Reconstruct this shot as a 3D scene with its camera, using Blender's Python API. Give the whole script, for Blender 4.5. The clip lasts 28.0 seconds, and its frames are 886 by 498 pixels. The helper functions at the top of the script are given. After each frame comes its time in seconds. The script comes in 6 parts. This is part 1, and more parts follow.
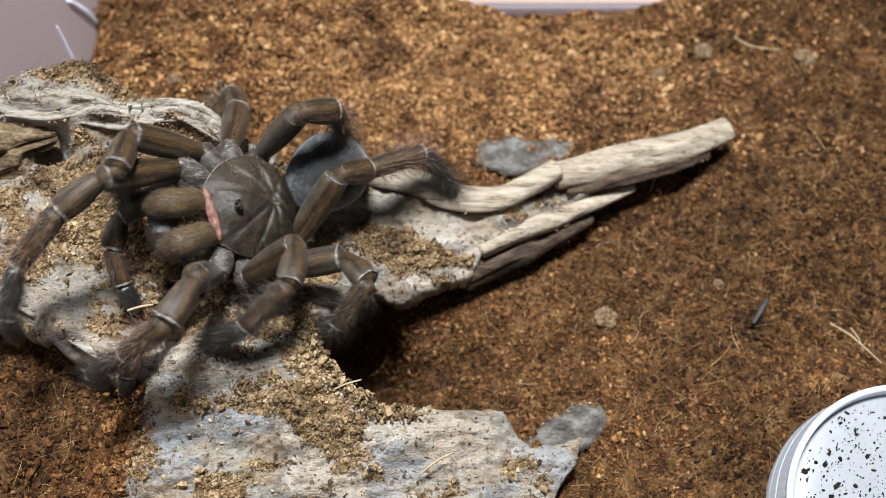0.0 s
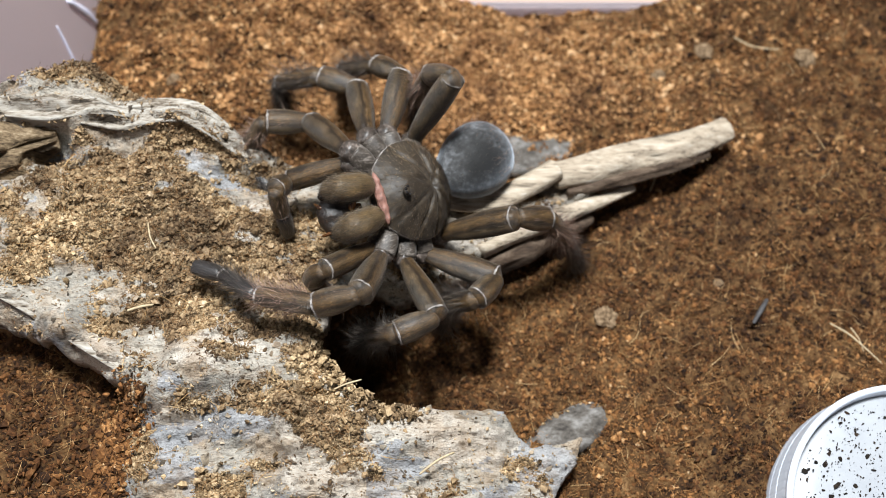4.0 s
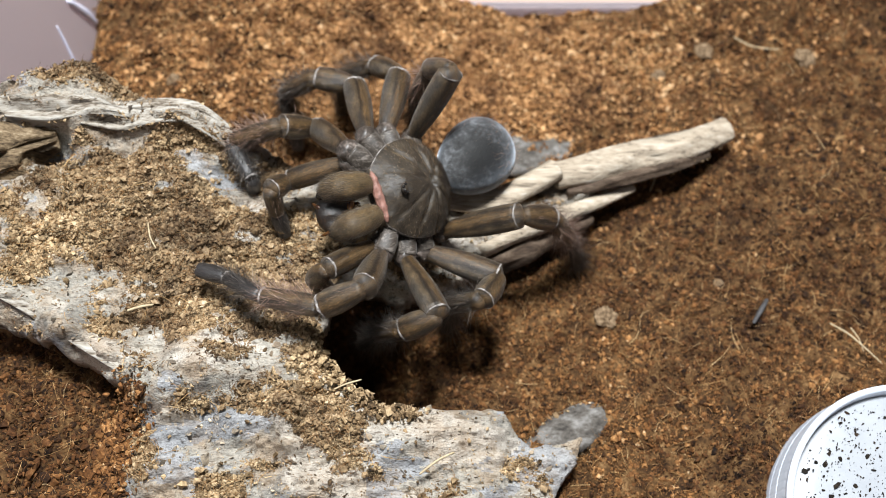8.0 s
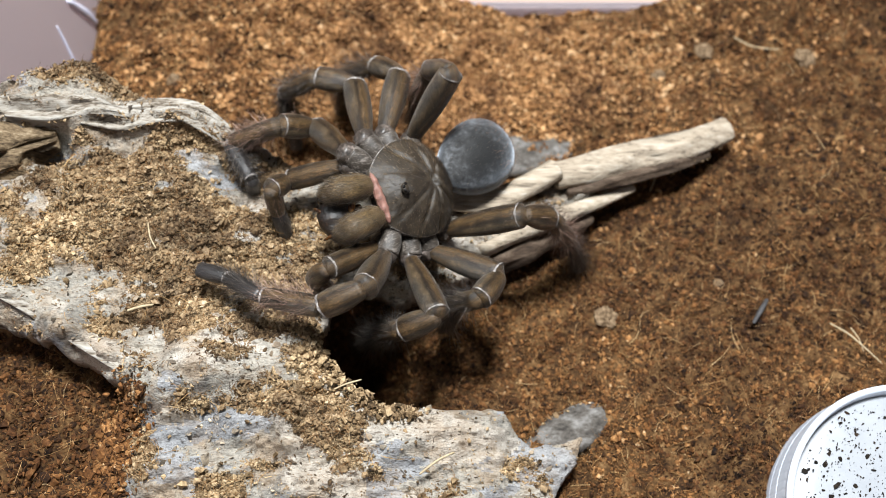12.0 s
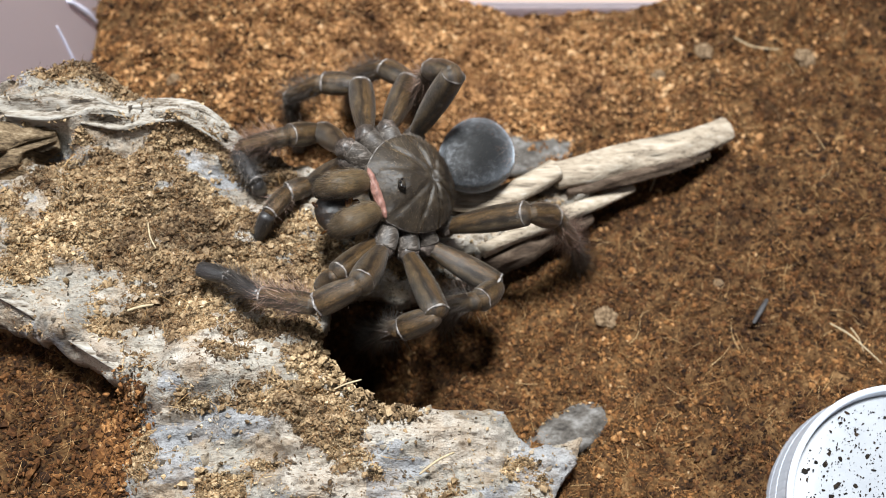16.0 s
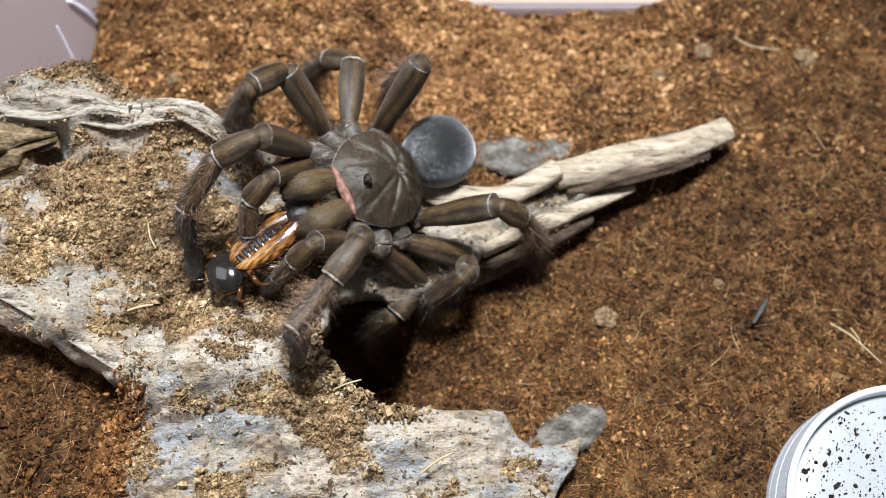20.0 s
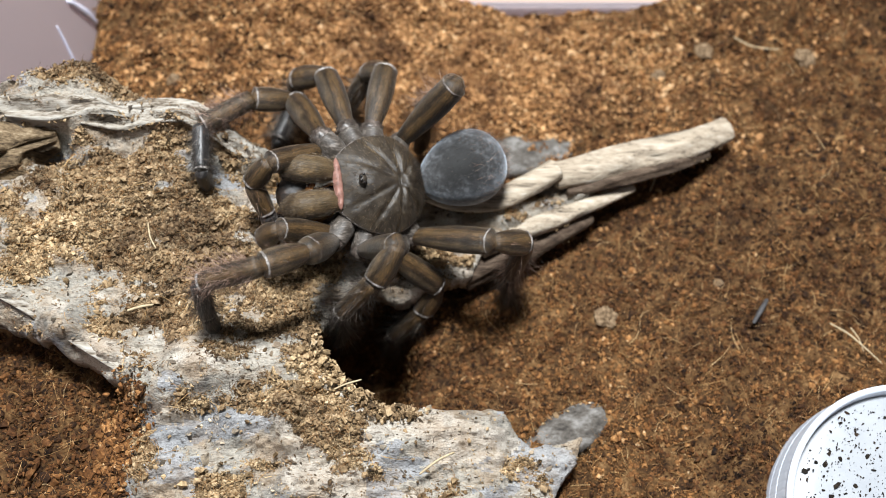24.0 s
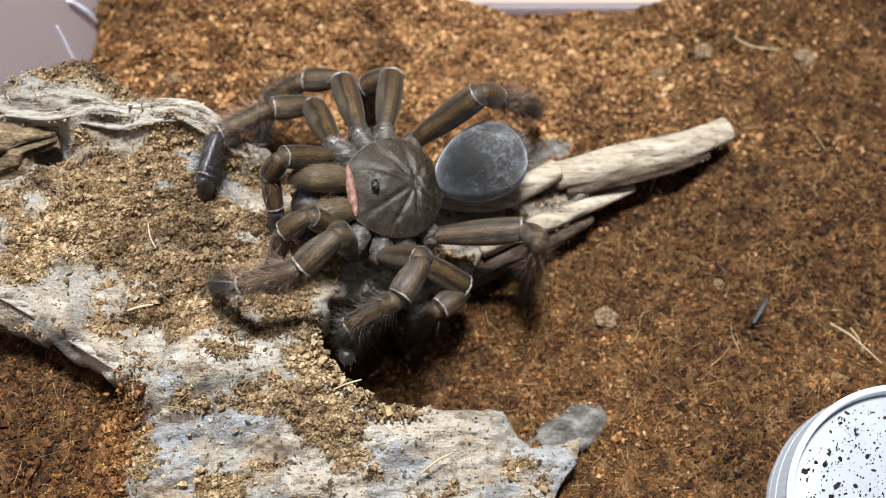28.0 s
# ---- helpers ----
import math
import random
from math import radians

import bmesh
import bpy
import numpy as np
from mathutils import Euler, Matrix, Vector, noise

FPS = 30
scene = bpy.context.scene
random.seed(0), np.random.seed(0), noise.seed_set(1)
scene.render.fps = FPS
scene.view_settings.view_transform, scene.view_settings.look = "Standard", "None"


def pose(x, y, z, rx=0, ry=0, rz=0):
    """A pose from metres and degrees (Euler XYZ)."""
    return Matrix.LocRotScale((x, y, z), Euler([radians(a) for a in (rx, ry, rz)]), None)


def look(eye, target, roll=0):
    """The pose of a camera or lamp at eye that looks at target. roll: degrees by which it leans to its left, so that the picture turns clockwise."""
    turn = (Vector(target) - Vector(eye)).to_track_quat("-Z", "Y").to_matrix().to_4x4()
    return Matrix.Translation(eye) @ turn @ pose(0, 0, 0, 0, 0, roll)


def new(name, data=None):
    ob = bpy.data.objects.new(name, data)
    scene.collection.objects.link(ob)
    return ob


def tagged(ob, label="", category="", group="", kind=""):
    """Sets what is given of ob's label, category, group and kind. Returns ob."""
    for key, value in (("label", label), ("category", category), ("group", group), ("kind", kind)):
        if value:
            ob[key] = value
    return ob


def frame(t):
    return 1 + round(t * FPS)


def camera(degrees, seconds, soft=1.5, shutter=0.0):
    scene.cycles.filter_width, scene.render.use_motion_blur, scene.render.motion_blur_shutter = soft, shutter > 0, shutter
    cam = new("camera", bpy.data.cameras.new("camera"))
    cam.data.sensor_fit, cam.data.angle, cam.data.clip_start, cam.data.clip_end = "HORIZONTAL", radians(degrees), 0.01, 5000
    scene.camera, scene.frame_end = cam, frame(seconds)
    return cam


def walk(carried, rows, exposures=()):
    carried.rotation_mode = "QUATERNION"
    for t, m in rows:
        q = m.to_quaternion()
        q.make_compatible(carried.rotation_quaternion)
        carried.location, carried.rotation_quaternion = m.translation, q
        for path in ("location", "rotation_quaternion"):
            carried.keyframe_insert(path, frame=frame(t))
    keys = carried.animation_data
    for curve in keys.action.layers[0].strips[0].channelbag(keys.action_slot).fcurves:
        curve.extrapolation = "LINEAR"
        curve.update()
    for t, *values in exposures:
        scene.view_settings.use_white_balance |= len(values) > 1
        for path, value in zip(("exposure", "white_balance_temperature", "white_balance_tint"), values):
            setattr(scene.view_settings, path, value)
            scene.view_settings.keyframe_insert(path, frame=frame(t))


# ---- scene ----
# ================= camera =================
cam = camera(45, 28.0, soft=0.9, shutter=0.4)
cam.data.dof.use_dof = True
cam.data.dof.focus_distance = 0.322
cam.data.dof.aperture_fstop = 8.0
EYE, AIM = (0.0, -0.135, 0.348), (0.0, -0.135 + 0.40674, 0.348 - 0.91355)
walk(cam, [(0.0, look(EYE, AIM)), (28.0, look(EYE, AIM))], [(0.0, -0.22), (1.0, -0.14), (2.0, -0.06), (3.2, -0.06), (5.6, -0.01), (28.0, -0.01)])

# ================= light =================
world = bpy.data.worlds.new("room_light")
scene.world = world
world.use_nodes = True
world.node_tree.nodes["Background"].inputs[0].default_value = (0.86, 0.93, 1.0, 1)
world.node_tree.nodes["Background"].inputs[1].default_value = 0.072


def area_lamp(name, eye, target, size, watts, colour):
    data = bpy.data.lights.new(name, "AREA")
    data.shape, data.size, data.energy, data.color = "SQUARE", size, watts, colour
    ob = new(name, data)
    ob.matrix_world = look(eye, target)
    return ob


area_lamp("desk_lamp_light", (0.0, 0.19, 1.0), (0.0, 0.0, 0.03), 0.17, 26.0, (0.935, 0.975, 1.0))
# bluish fill added from the left to lift the shade, no real window
area_lamp("fill_light", (-0.6, 0.1, 1.0), (0.0, 0.0, 0.03), 0.6, 4.2, (0.86, 0.93, 1.0))

# ================= helpers =================
MM = 0.001
rng = np.random.default_rng(7)


def lattice(ix, iy, seed):
    h = (ix * 374761393 + iy * 668265263 + seed * 1442695041) & 0xFFFFFFFF
    h = ((h ^ (h >> 13)) * 1274126177) & 0xFFFFFFFF
    return ((h ^ (h >> 16)) & 0xFFFF) / 65535.0


def vnoise(x, y, seed=0):
    x, y = np.asarray(x, float), np.asarray(y, float)
    ix, iy = np.floor(x).astype(np.int64), np.floor(y).astype(np.int64)
    fx, fy = x - ix, y - iy
    fx, fy = fx * fx * (3 - 2 * fx), fy * fy * (3 - 2 * fy)
    a, b = lattice(ix, iy, seed), lattice(ix + 1, iy, seed)
    c, d = lattice(ix, iy + 1, seed), lattice(ix + 1, iy + 1, seed)
    return (a + (b - a) * fx) * (1 - fy) + (c + (d - c) * fx) * fy - 0.5


def fbm(x, y, seed=0, octaves=4):
    total, amp = 0.0, 1.0
    for k in range(octaves):
        total = total + amp * vnoise(x * 2 ** k, y * 2 ** k, seed + 17 * k)
        amp *= 0.5
    return total


def mesh_from(name, verts, faces, material=None, smooth=True):
    """verts in millimetres; faces an index array (all triangles or all quads) or a list."""
    me = bpy.data.meshes.new(name)
    verts = np.asarray(verts, float) * MM
    if isinstance(faces, np.ndarray):
        n, k = faces.shape
        me.vertices.add(len(verts))
        me.vertices.foreach_set("co", verts.ravel())
        me.loops.add(n * k)
        me.loops.foreach_set("vertex_index", faces.ravel().astype(np.int32))
        me.polygons.add(n)
        me.polygons.foreach_set("loop_start", np.arange(0, n * k, k, dtype=np.int32))
        me.polygons.foreach_set("loop_total", np.full(n, k, dtype=np.int32))
        me.update(calc_edges=True)
    else:
        me.from_pydata(verts.tolist(), [], faces)
    me.polygons.foreach_set("use_smooth", np.full(len(me.polygons), smooth))
    for m in ([material] if material and not isinstance(material, (list, tuple)) else (material or [])):
        me.materials.append(m)
    me.update()
    return me


def part_mesh(name, me, parent, label=""):
    ob = new(name, me)
    ob.parent = parent
    if label:
        tagged(ob, label)
    return ob


def part(name, bm, material, parent, label=""):
    me = bpy.data.meshes.new(name)
    bm.to_mesh(me)
    bm.free()
    for m in (material if isinstance(material, (list, tuple)) else [material]):
        me.materials.append(m)
    return part_mesh(name, me, parent, label)


def empty(name, label, category, group="", m=None):
    ob = tagged(new(name), label, category, group)
    if m is not None:
        ob.matrix_world = m
    return ob


# ================= materials =================
def node_material(name, rough=0.6, metal=0.0, spec=0.4):
    m = bpy.data.materials.new(name)
    m.use_nodes = True
    nt = m.node_tree
    b = nt.nodes["Principled BSDF"]
    b.inputs["Roughness"].default_value = rough
    b.inputs["Metallic"].default_value = metal
    b.inputs["Specular IOR Level"].default_value = spec
    return m, nt, b


def ramp_node(nt, stops):
    r = nt.nodes.new("ShaderNodeValToRGB")
    els = r.color_ramp.elements
    while len(els) < len(stops):
        els.new(0.5)
    for e, (p, c) in zip(els, stops):
        e.position, e.color = p, (*c, 1)
    return r


def coords(nt, scale=(1, 1, 1), turn=0.0, generated=False):
    tc, mp = nt.nodes.new("ShaderNodeTexCoord"), nt.nodes.new("ShaderNodeMapping")
    mp.inputs["Scale"].default_value = scale
    mp.inputs["Rotation"].default_value = (0, 0, radians(turn))
    nt.links.new(tc.outputs["Generated" if generated else "Object"], mp.inputs["Vector"])
    return mp.outputs["Vector"]


def noise_tex(nt, vec, scale, detail=4.0, rough=0.55):
    n = nt.nodes.new("ShaderNodeTexNoise")
    n.inputs["Scale"].default_value, n.inputs["Detail"].default_value = scale, detail
    n.inputs["Roughness"].default_value = rough
    nt.links.new(vec, n.inputs["Vector"])
    return n.outputs["Fac"]


def math_node(nt, op, a, b):
    n = nt.nodes.new("ShaderNodeMath")
    n.operation = op
    for i, v in enumerate((a, b)):
        if isinstance(v, (int, float)):
            n.inputs[i].default_value = v
        else:
            nt.links.new(v, n.inputs[i])
    return n.outputs[0]


def mix_rgb(nt, fac, a, b):
    n = nt.nodes.new("ShaderNodeMix")
    n.data_type = "RGBA"
    for sock, v in ((n.inputs[0], fac), (n.inputs[6], a), (n.inputs[7], b)):
        if isinstance(v, (int, float)):
            sock.default_value = v
        elif isinstance(v, tuple):
            sock.default_value = (*v, 1)
        else:
            nt.links.new(v, sock)
    return n.outputs[2]


def bump(nt, b, height, distance, strength=0.6):
    n = nt.nodes.new("ShaderNodeBump")
    n.inputs["Strength"].default_value, n.inputs["Distance"].default_value = strength, distance
    nt.links.new(height, n.inputs["Height"])
    nt.links.new(n.outputs["Normal"], b.inputs["Normal"])


def noisy(name, stops, scale, rough=0.6, spec=0.3, stretch=(1, 1, 1), turn=0.0, bump_mm=0.3, metal=0.0, detail=5.0, fine=4.0):
    """A two-scale noise colour with bump; scale in cycles a metre."""
    m, nt, b = node_material(name, rough, metal, spec)
    vec = coords(nt, stretch, turn)
    f1, f2 = noise_tex(nt, vec, scale, detail), noise_tex(nt, vec, scale * fine, 3.0)
    mixed = math_node(nt, "ADD", math_node(nt, "MULTIPLY", f1, 0.65), math_node(nt, "MULTIPLY", f2, 0.35))
    r = ramp_node(nt, stops)
    nt.links.new(mixed, r.inputs[0])
    nt.links.new(r.outputs[0], b.inputs["Base Color"])
    if bump_mm:
        bump(nt, b, mixed, bump_mm * MM)
    return m


def island_material(name, stops, rough=0.85, spec=0.2, mottle=1.6):
    """Each loose piece takes its own colour; fine grain over it."""
    m, nt, b = node_material(name, rough, 0, spec)
    geo = nt.nodes.new("ShaderNodeNewGeometry")
    r = ramp_node(nt, stops)
    speckle = math_node(nt, "MULTIPLY", math_node(nt, "SUBTRACT", noise_tex(nt, coords(nt), 520.0, 6.0, 0.75), 0.5), mottle)
    nt.links.new(math_node(nt, "ADD", math_node(nt, "MULTIPLY", geo.outputs["Random Per Island"], 1.0 - 0.3 * min(mottle, 1.0)), math_node(nt, "ADD", speckle, 0.15 * min(mottle, 1.0))), r.inputs[0])
    f = noise_tex(nt, coords(nt), 1100.0, 4.0, 0.7)
    dark = mix_rgb(nt, f, (0.3, 0.28, 0.26), (1.45, 1.4, 1.35))
    mul = nt.nodes.new("ShaderNodeMix")
    mul.data_type, mul.blend_type = "RGBA", "MULTIPLY"
    mul.inputs[0].default_value = 1.0
    nt.links.new(r.outputs[0], mul.inputs[6])
    nt.links.new(dark, mul.inputs[7])
    broad = ramp_node(nt, [(0.36, (0.3, 0.25, 0.22)), (0.46, (0.85, 0.76, 0.68)), (0.54, (1.12, 1.05, 0.95)), (0.64, (1.55, 1.5, 1.4))])
    nt.links.new(noise_tex(nt, coords(nt), 44.0, 7.0, 0.72), broad.inputs[0])
    mul2 = nt.nodes.new("ShaderNodeMix")
    mul2.data_type, mul2.blend_type = "RGBA", "MULTIPLY"
    mul2.inputs[0].default_value = 1.0
    nt.links.new(mul.outputs[2], mul2.inputs[6])
    nt.links.new(broad.outputs[0], mul2.inputs[7])
    nt.links.new(mul2.outputs[2], b.inputs["Base Color"])
    return m


SOIL = noisy("damp_soil", [(0.32, (0.009, 0.005, 0.003)), (0.43, (0.035, 0.017, 0.007)), (0.55, (0.1, 0.052, 0.02)), (0.7, (0.25, 0.145, 0.064))],
             160.0, 0.9, 0.15, bump_mm=1.2, fine=6.0)
CRUMB = island_material("soil_crumbs", [(0.0, (0.012, 0.007, 0.004)), (0.22, (0.05, 0.025, 0.011)), (0.5, (0.15, 0.07, 0.026)), (0.78, (0.27, 0.14, 0.055)), (0.94, (0.4, 0.23, 0.105)), (1.0, (0.52, 0.42, 0.29))])
DARKCRUMB = island_material("dark_crumbs", [(0.0, (0.007, 0.004, 0.003)), (0.35, (0.036, 0.018, 0.008)), (0.7, (0.115, 0.053, 0.02)), (0.94, (0.23, 0.118, 0.048)), (1.0, (0.45, 0.33, 0.2))])
DRY = island_material("dry_crumbs", [(0.0, (0.02, 0.0145, 0.0095)), (0.2, (0.1, 0.073, 0.043)), (0.5, (0.29, 0.218, 0.135)), (0.85, (0.45, 0.36, 0.237)), (1.0, (0.62, 0.54, 0.42))])
DRYSOIL = island_material("dry_soil", [(0.0, (0.05, 0.026, 0.012)), (0.35, (0.24, 0.125, 0.054)), (0.75, (0.45, 0.27, 0.132)), (1.0, (0.62, 0.47, 0.3))])
FLAKE = island_material("bark_flakes", [(0.0, (0.08, 0.074, 0.07)), (0.4, (0.22, 0.2, 0.17)), (0.8, (0.37, 0.325, 0.265)), (1.0, (0.5, 0.455, 0.39))])
STRAW = noisy("pale_straw", [(0.3, (0.3, 0.22, 0.12)), (0.7, (0.55, 0.45, 0.3))], 300.0, 0.7)
FIBRE = island_material("plant_fibre", [(0.0, (0.16, 0.09, 0.04)), (0.6, (0.4, 0.27, 0.13)), (1.0, (0.62, 0.5, 0.32))], 0.7)

FLUFF = island_material("coconut_fluff", [(0.0, (0.05, 0.025, 0.01)), (0.5, (0.2, 0.105, 0.042)), (0.85, (0.36, 0.215, 0.1)), (1.0, (0.55, 0.42, 0.27))], 0.8)


def bark_material(name, stops, tan_amount=0.6):
    m, nt, b = node_material(name, 0.82, 0, 0.2)
    vec = coords(nt, (1.0, 1.5, 1.0), -14)
    big, grain, spots = noise_tex(nt, vec, 28.0, 5.0), math_node(nt, "ADD", math_node(nt, "MULTIPLY", noise_tex(nt, vec, 330.0, 5.0, 0.65), 0.6), math_node(nt, "MULTIPLY", noise_tex(nt, vec, 1300.0, 3.0, 0.6), 0.4)), noise_tex(nt, coords(nt), 60.0, 6.0, 0.7)
    r = ramp_node(nt, stops)
    v = math_node(nt, "ADD", math_node(nt, "MULTIPLY", big, 0.5), math_node(nt, "MULTIPLY", grain, 0.5))
    nt.links.new(v, r.inputs[0])
    lines = noise_tex(nt, coords(nt, (1.0, 2.6, 1.0), -14), 170.0, 6.0, 0.65)
    crack = ramp_node(nt, [(0.35, (0.3, 0.27, 0.25)), (0.42, (1, 1, 1)), (0.486, (1, 1, 1)), (0.5, (0.35, 0.32, 0.3)), (0.512, (1, 1, 1)), (0.55, (1, 1, 1)), (0.64, (0.55, 0.5, 0.45))])
    nt.links.new(lines, crack.inputs[0])
    tan = ramp_node(nt, [(0.46, (0, 0, 0)), (0.6, (1, 1, 1))])
    nt.links.new(spots, tan.inputs[0])
    col = mix_rgb(nt, math_node(nt, "MULTIPLY", tan.outputs[0], tan_amount), r.outputs[0], (0.32, 0.212, 0.118))
    mul = nt.nodes.new("ShaderNodeMix")
    mul.data_type, mul.blend_type = "RGBA", "MULTIPLY"
    mul.inputs[0].default_value = 0.9
    nt.links.new(col, mul.inputs[6])
    nt.links.new(crack.outputs[0], mul.inputs[7])
    nt.links.new(mul.outputs[2], b.inputs["Base Color"])
    bump(nt, b, math_node(nt, "ADD", v, math_node(nt, "ADD", math_node(nt, "MULTIPLY", lines, 0.8), math_node(nt, "MULTIPLY", noise_tex(nt, coords(nt), 900.0, 4.0, 0.7), 0.3))), 1.7 * MM, 1.0)
    return m


BARK = bark_material("weathered_bark", [(0.32, (0.1, 0.094, 0.088)), (0.41, (0.2, 0.187, 0.168)), (0.48, (0.335, 0.31, 0.268)), (0.56, (0.42, 0.378, 0.315)), (0.66, (0.51, 0.485, 0.45))], 0.55)
CREAM = bark_material("cream_bark", [(0.3, (0.26, 0.215, 0.17)), (0.42, (0.4, 0.348, 0.288)), (0.52, (0.52, 0.468, 0.4)), (0.62, (0.59, 0.545, 0.48)), (0.75, (0.64, 0.61, 0.565))], 0.42)
GREYBARK = bark_material("bluish_grey_bark", [(0.3, (0.1, 0.102, 0.11)), (0.43, (0.25, 0.252, 0.258)), (0.55, (0.38, 0.375, 0.372)), (0.7, (0.5, 0.485, 0.465))], 0.3)
WOOD = noisy("stripped_wood", [(0.31, (0.04, 0.031, 0.023)), (0.37, (0.18, 0.143, 0.105)), (0.45, (0.33, 0.266, 0.196)), (0.56, (0.42, 0.352, 0.27)), (0.7, (0.52, 0.47, 0.4))],
             60.0, 0.75, 0.25, stretch=(0.7, 7, 7), turn=-20, bump_mm=1.0, fine=4.0)
RIDGE = noisy("grey_ridge_wood", [(0.36, (0.035, 0.027, 0.02)), (0.43, (0.15, 0.12, 0.09)), (0.48, (0.29, 0.255, 0.21)), (0.55, (0.36, 0.33, 0.285)), (0.68, (0.46, 0.435, 0.395))],
              190.0, 0.8, 0.2, stretch=(0.4, 2.2, 2.2), turn=4, bump_mm=1.4, fine=5.0)
BROWNWOOD = noisy("brown_fibrous_wood", [(0.36, (0.02, 0.014, 0.009)), (0.45, (0.1, 0.068, 0.038)), (0.55, (0.2, 0.142, 0.083)), (0.68, (0.38, 0.3, 0.2))], 110.0, 0.8, 0.2, stretch=(1, 4, 4), turn=10, bump_mm=1.5, fine=5.0)
SOILEDBARK = noisy("soiled_grey_bark", [(0.35, (0.035, 0.03, 0.026)), (0.48, (0.1, 0.088, 0.076)), (0.6, (0.19, 0.178, 0.165)), (0.72, (0.3, 0.28, 0.26))], 130.0, 0.85, 0.2, stretch=(1, 1.6, 1), turn=30, bump_mm=1.4, fine=5.0)
# dark brown that paints the shade under the pale branches
SHADEWOOD = noisy("shade_brown_wood", [(0.3, (0.02, 0.014, 0.01)), (0.5, (0.075, 0.05, 0.034)), (0.7, (0.17, 0.125, 0.09))], 70.0, 0.8, 0.2, stretch=(1, 5, 5), turn=18, bump_mm=0.9)


def cuticle(name, stops, scale=420.0, sheen=0.1, rough=0.4, stretch=(0.18, 1, 1)):
    m = noisy(name, stops, scale, rough, 0.5, stretch=stretch, bump_mm=0.35)
    b = m.node_tree.nodes["Principled BSDF"]
    b.inputs["Sheen Weight"].default_value, b.inputs["Sheen Roughness"].default_value = sheen, 0.4
    b.inputs["Sheen Tint"].default_value = (0.8, 0.75, 0.7, 1)
    return m



def leg_material(name, stops, rough=0.33):
    """Hair-covered skin with lengthwise bands: a grey top, two copper lines, dark grooves, silvery flanks."""
    m, nt, b = node_material(name, rough, 0, 0.4)
    tc, sep = nt.nodes.new("ShaderNodeTexCoord"), nt.nodes.new("ShaderNodeSeparateXYZ")
    nt.links.new(tc.outputs["Object"], sep.inputs[0])
    info, shift = nt.nodes.new("ShaderNodeObjectInfo"), nt.nodes.new("ShaderNodeVectorMath")
    shift.operation = "ADD"
    nt.links.new(coords(nt, (0.4, 1, 1)), shift.inputs[0])
    nt.links.new(info.outputs["Random"], shift.inputs[1])
    wob = math_node(nt, "MULTIPLY", math_node(nt, "SUBTRACT", noise_tex(nt, shift.outputs[0], 380.0, 6.0, 0.75), 0.5), 0.0036)
    across = math_node(nt, "ABSOLUTE", math_node(nt, "ADD", sep.outputs[1], wob), 0.0)
    r = ramp_node(nt, stops)
    nt.links.new(math_node(nt, "MULTIPLY", across, 220.0), r.inputs[0])
    fur = noise_tex(nt, coords(nt, (0.3, 1, 1)), 3600.0, 3.0, 0.6)
    patch = noise_tex(nt, coords(nt), 240.0, 4.0)
    shade = ramp_node(nt, [(0.36, (0.25, 0.24, 0.23)), (0.49, (0.9, 0.9, 0.9)), (0.57, (1.25, 1.23, 1.2)), (0.66, (2.6, 2.5, 2.4))])
    nt.links.new(math_node(nt, "ADD", math_node(nt, "MULTIPLY", fur, 0.6), math_node(nt, "MULTIPLY", patch, 0.4)), shade.inputs[0])
    mul = nt.nodes.new("ShaderNodeMix")
    mul.data_type, mul.blend_type = "RGBA", "MULTIPLY"
    mul.inputs[0].default_value = 1.0
    nt.links.new(r.outputs[0], mul.inputs[6])
    nt.links.new(shade.outputs[0], mul.inputs[7])
    nt.links.new(mul.outputs[2], b.inputs["Base Color"])
    bump(nt, b, fur, 0.5 * MM, 0.8)
    b.inputs["Sheen Weight"].default_value, b.inputs["Sheen Roughness"].default_value = 0.1, 0.3
    b.inputs["Coat Weight"].default_value, b.inputs["Coat Roughness"].default_value = 0.18, 0.42
    b.inputs["Sheen Tint"].default_value = (0.9, 0.88, 0.86, 1)
    return m


LEGSKIN = leg_material("brown_leg_velvet", [(0.0, (0.074, 0.044, 0.019)), (0.12, (0.084, 0.049, 0.02)), (0.18, (0.024, 0.0145, 0.007)), (0.25, (0.08, 0.046, 0.019)), (0.36, (0.036, 0.022, 0.011)), (0.5, (0.016, 0.011, 0.007)), (0.62, (0.05, 0.033, 0.018)), (0.76, (0.075, 0.052, 0.03)), (0.92, (0.055, 0.046, 0.037))])
JAW = leg_material("brown_jaw_velvet", [(0.0, (0.105, 0.07, 0.034)), (0.3, (0.1, 0.066, 0.031)), (0.55, (0.115, 0.074, 0.034)), (0.75, (0.08, 0.058, 0.034)), (1.0, (0.09, 0.082, 0.074))])
SIDESKIN = cuticle("grey_leg_side", [(0.3, (0.016, 0.012, 0.009)), (0.5, (0.05, 0.039, 0.03)), (0.64, (0.17, 0.145, 0.125))], 700.0, 0.15, 0.55)
FOOTSKIN = cuticle("dark_foot_velvet", [(0.3, (0.012, 0.011, 0.011)), (0.55, (0.028, 0.025, 0.024)), (0.75, (0.06, 0.055, 0.053))])
SHELL = cuticle("brown_carapace", [(0.3, (0.01, 0.0065, 0.004)), (0.5, (0.025, 0.017, 0.0095)), (0.7, (0.055, 0.039, 0.023))], 260.0, 0.1, 0.55, (1, 1, 1))
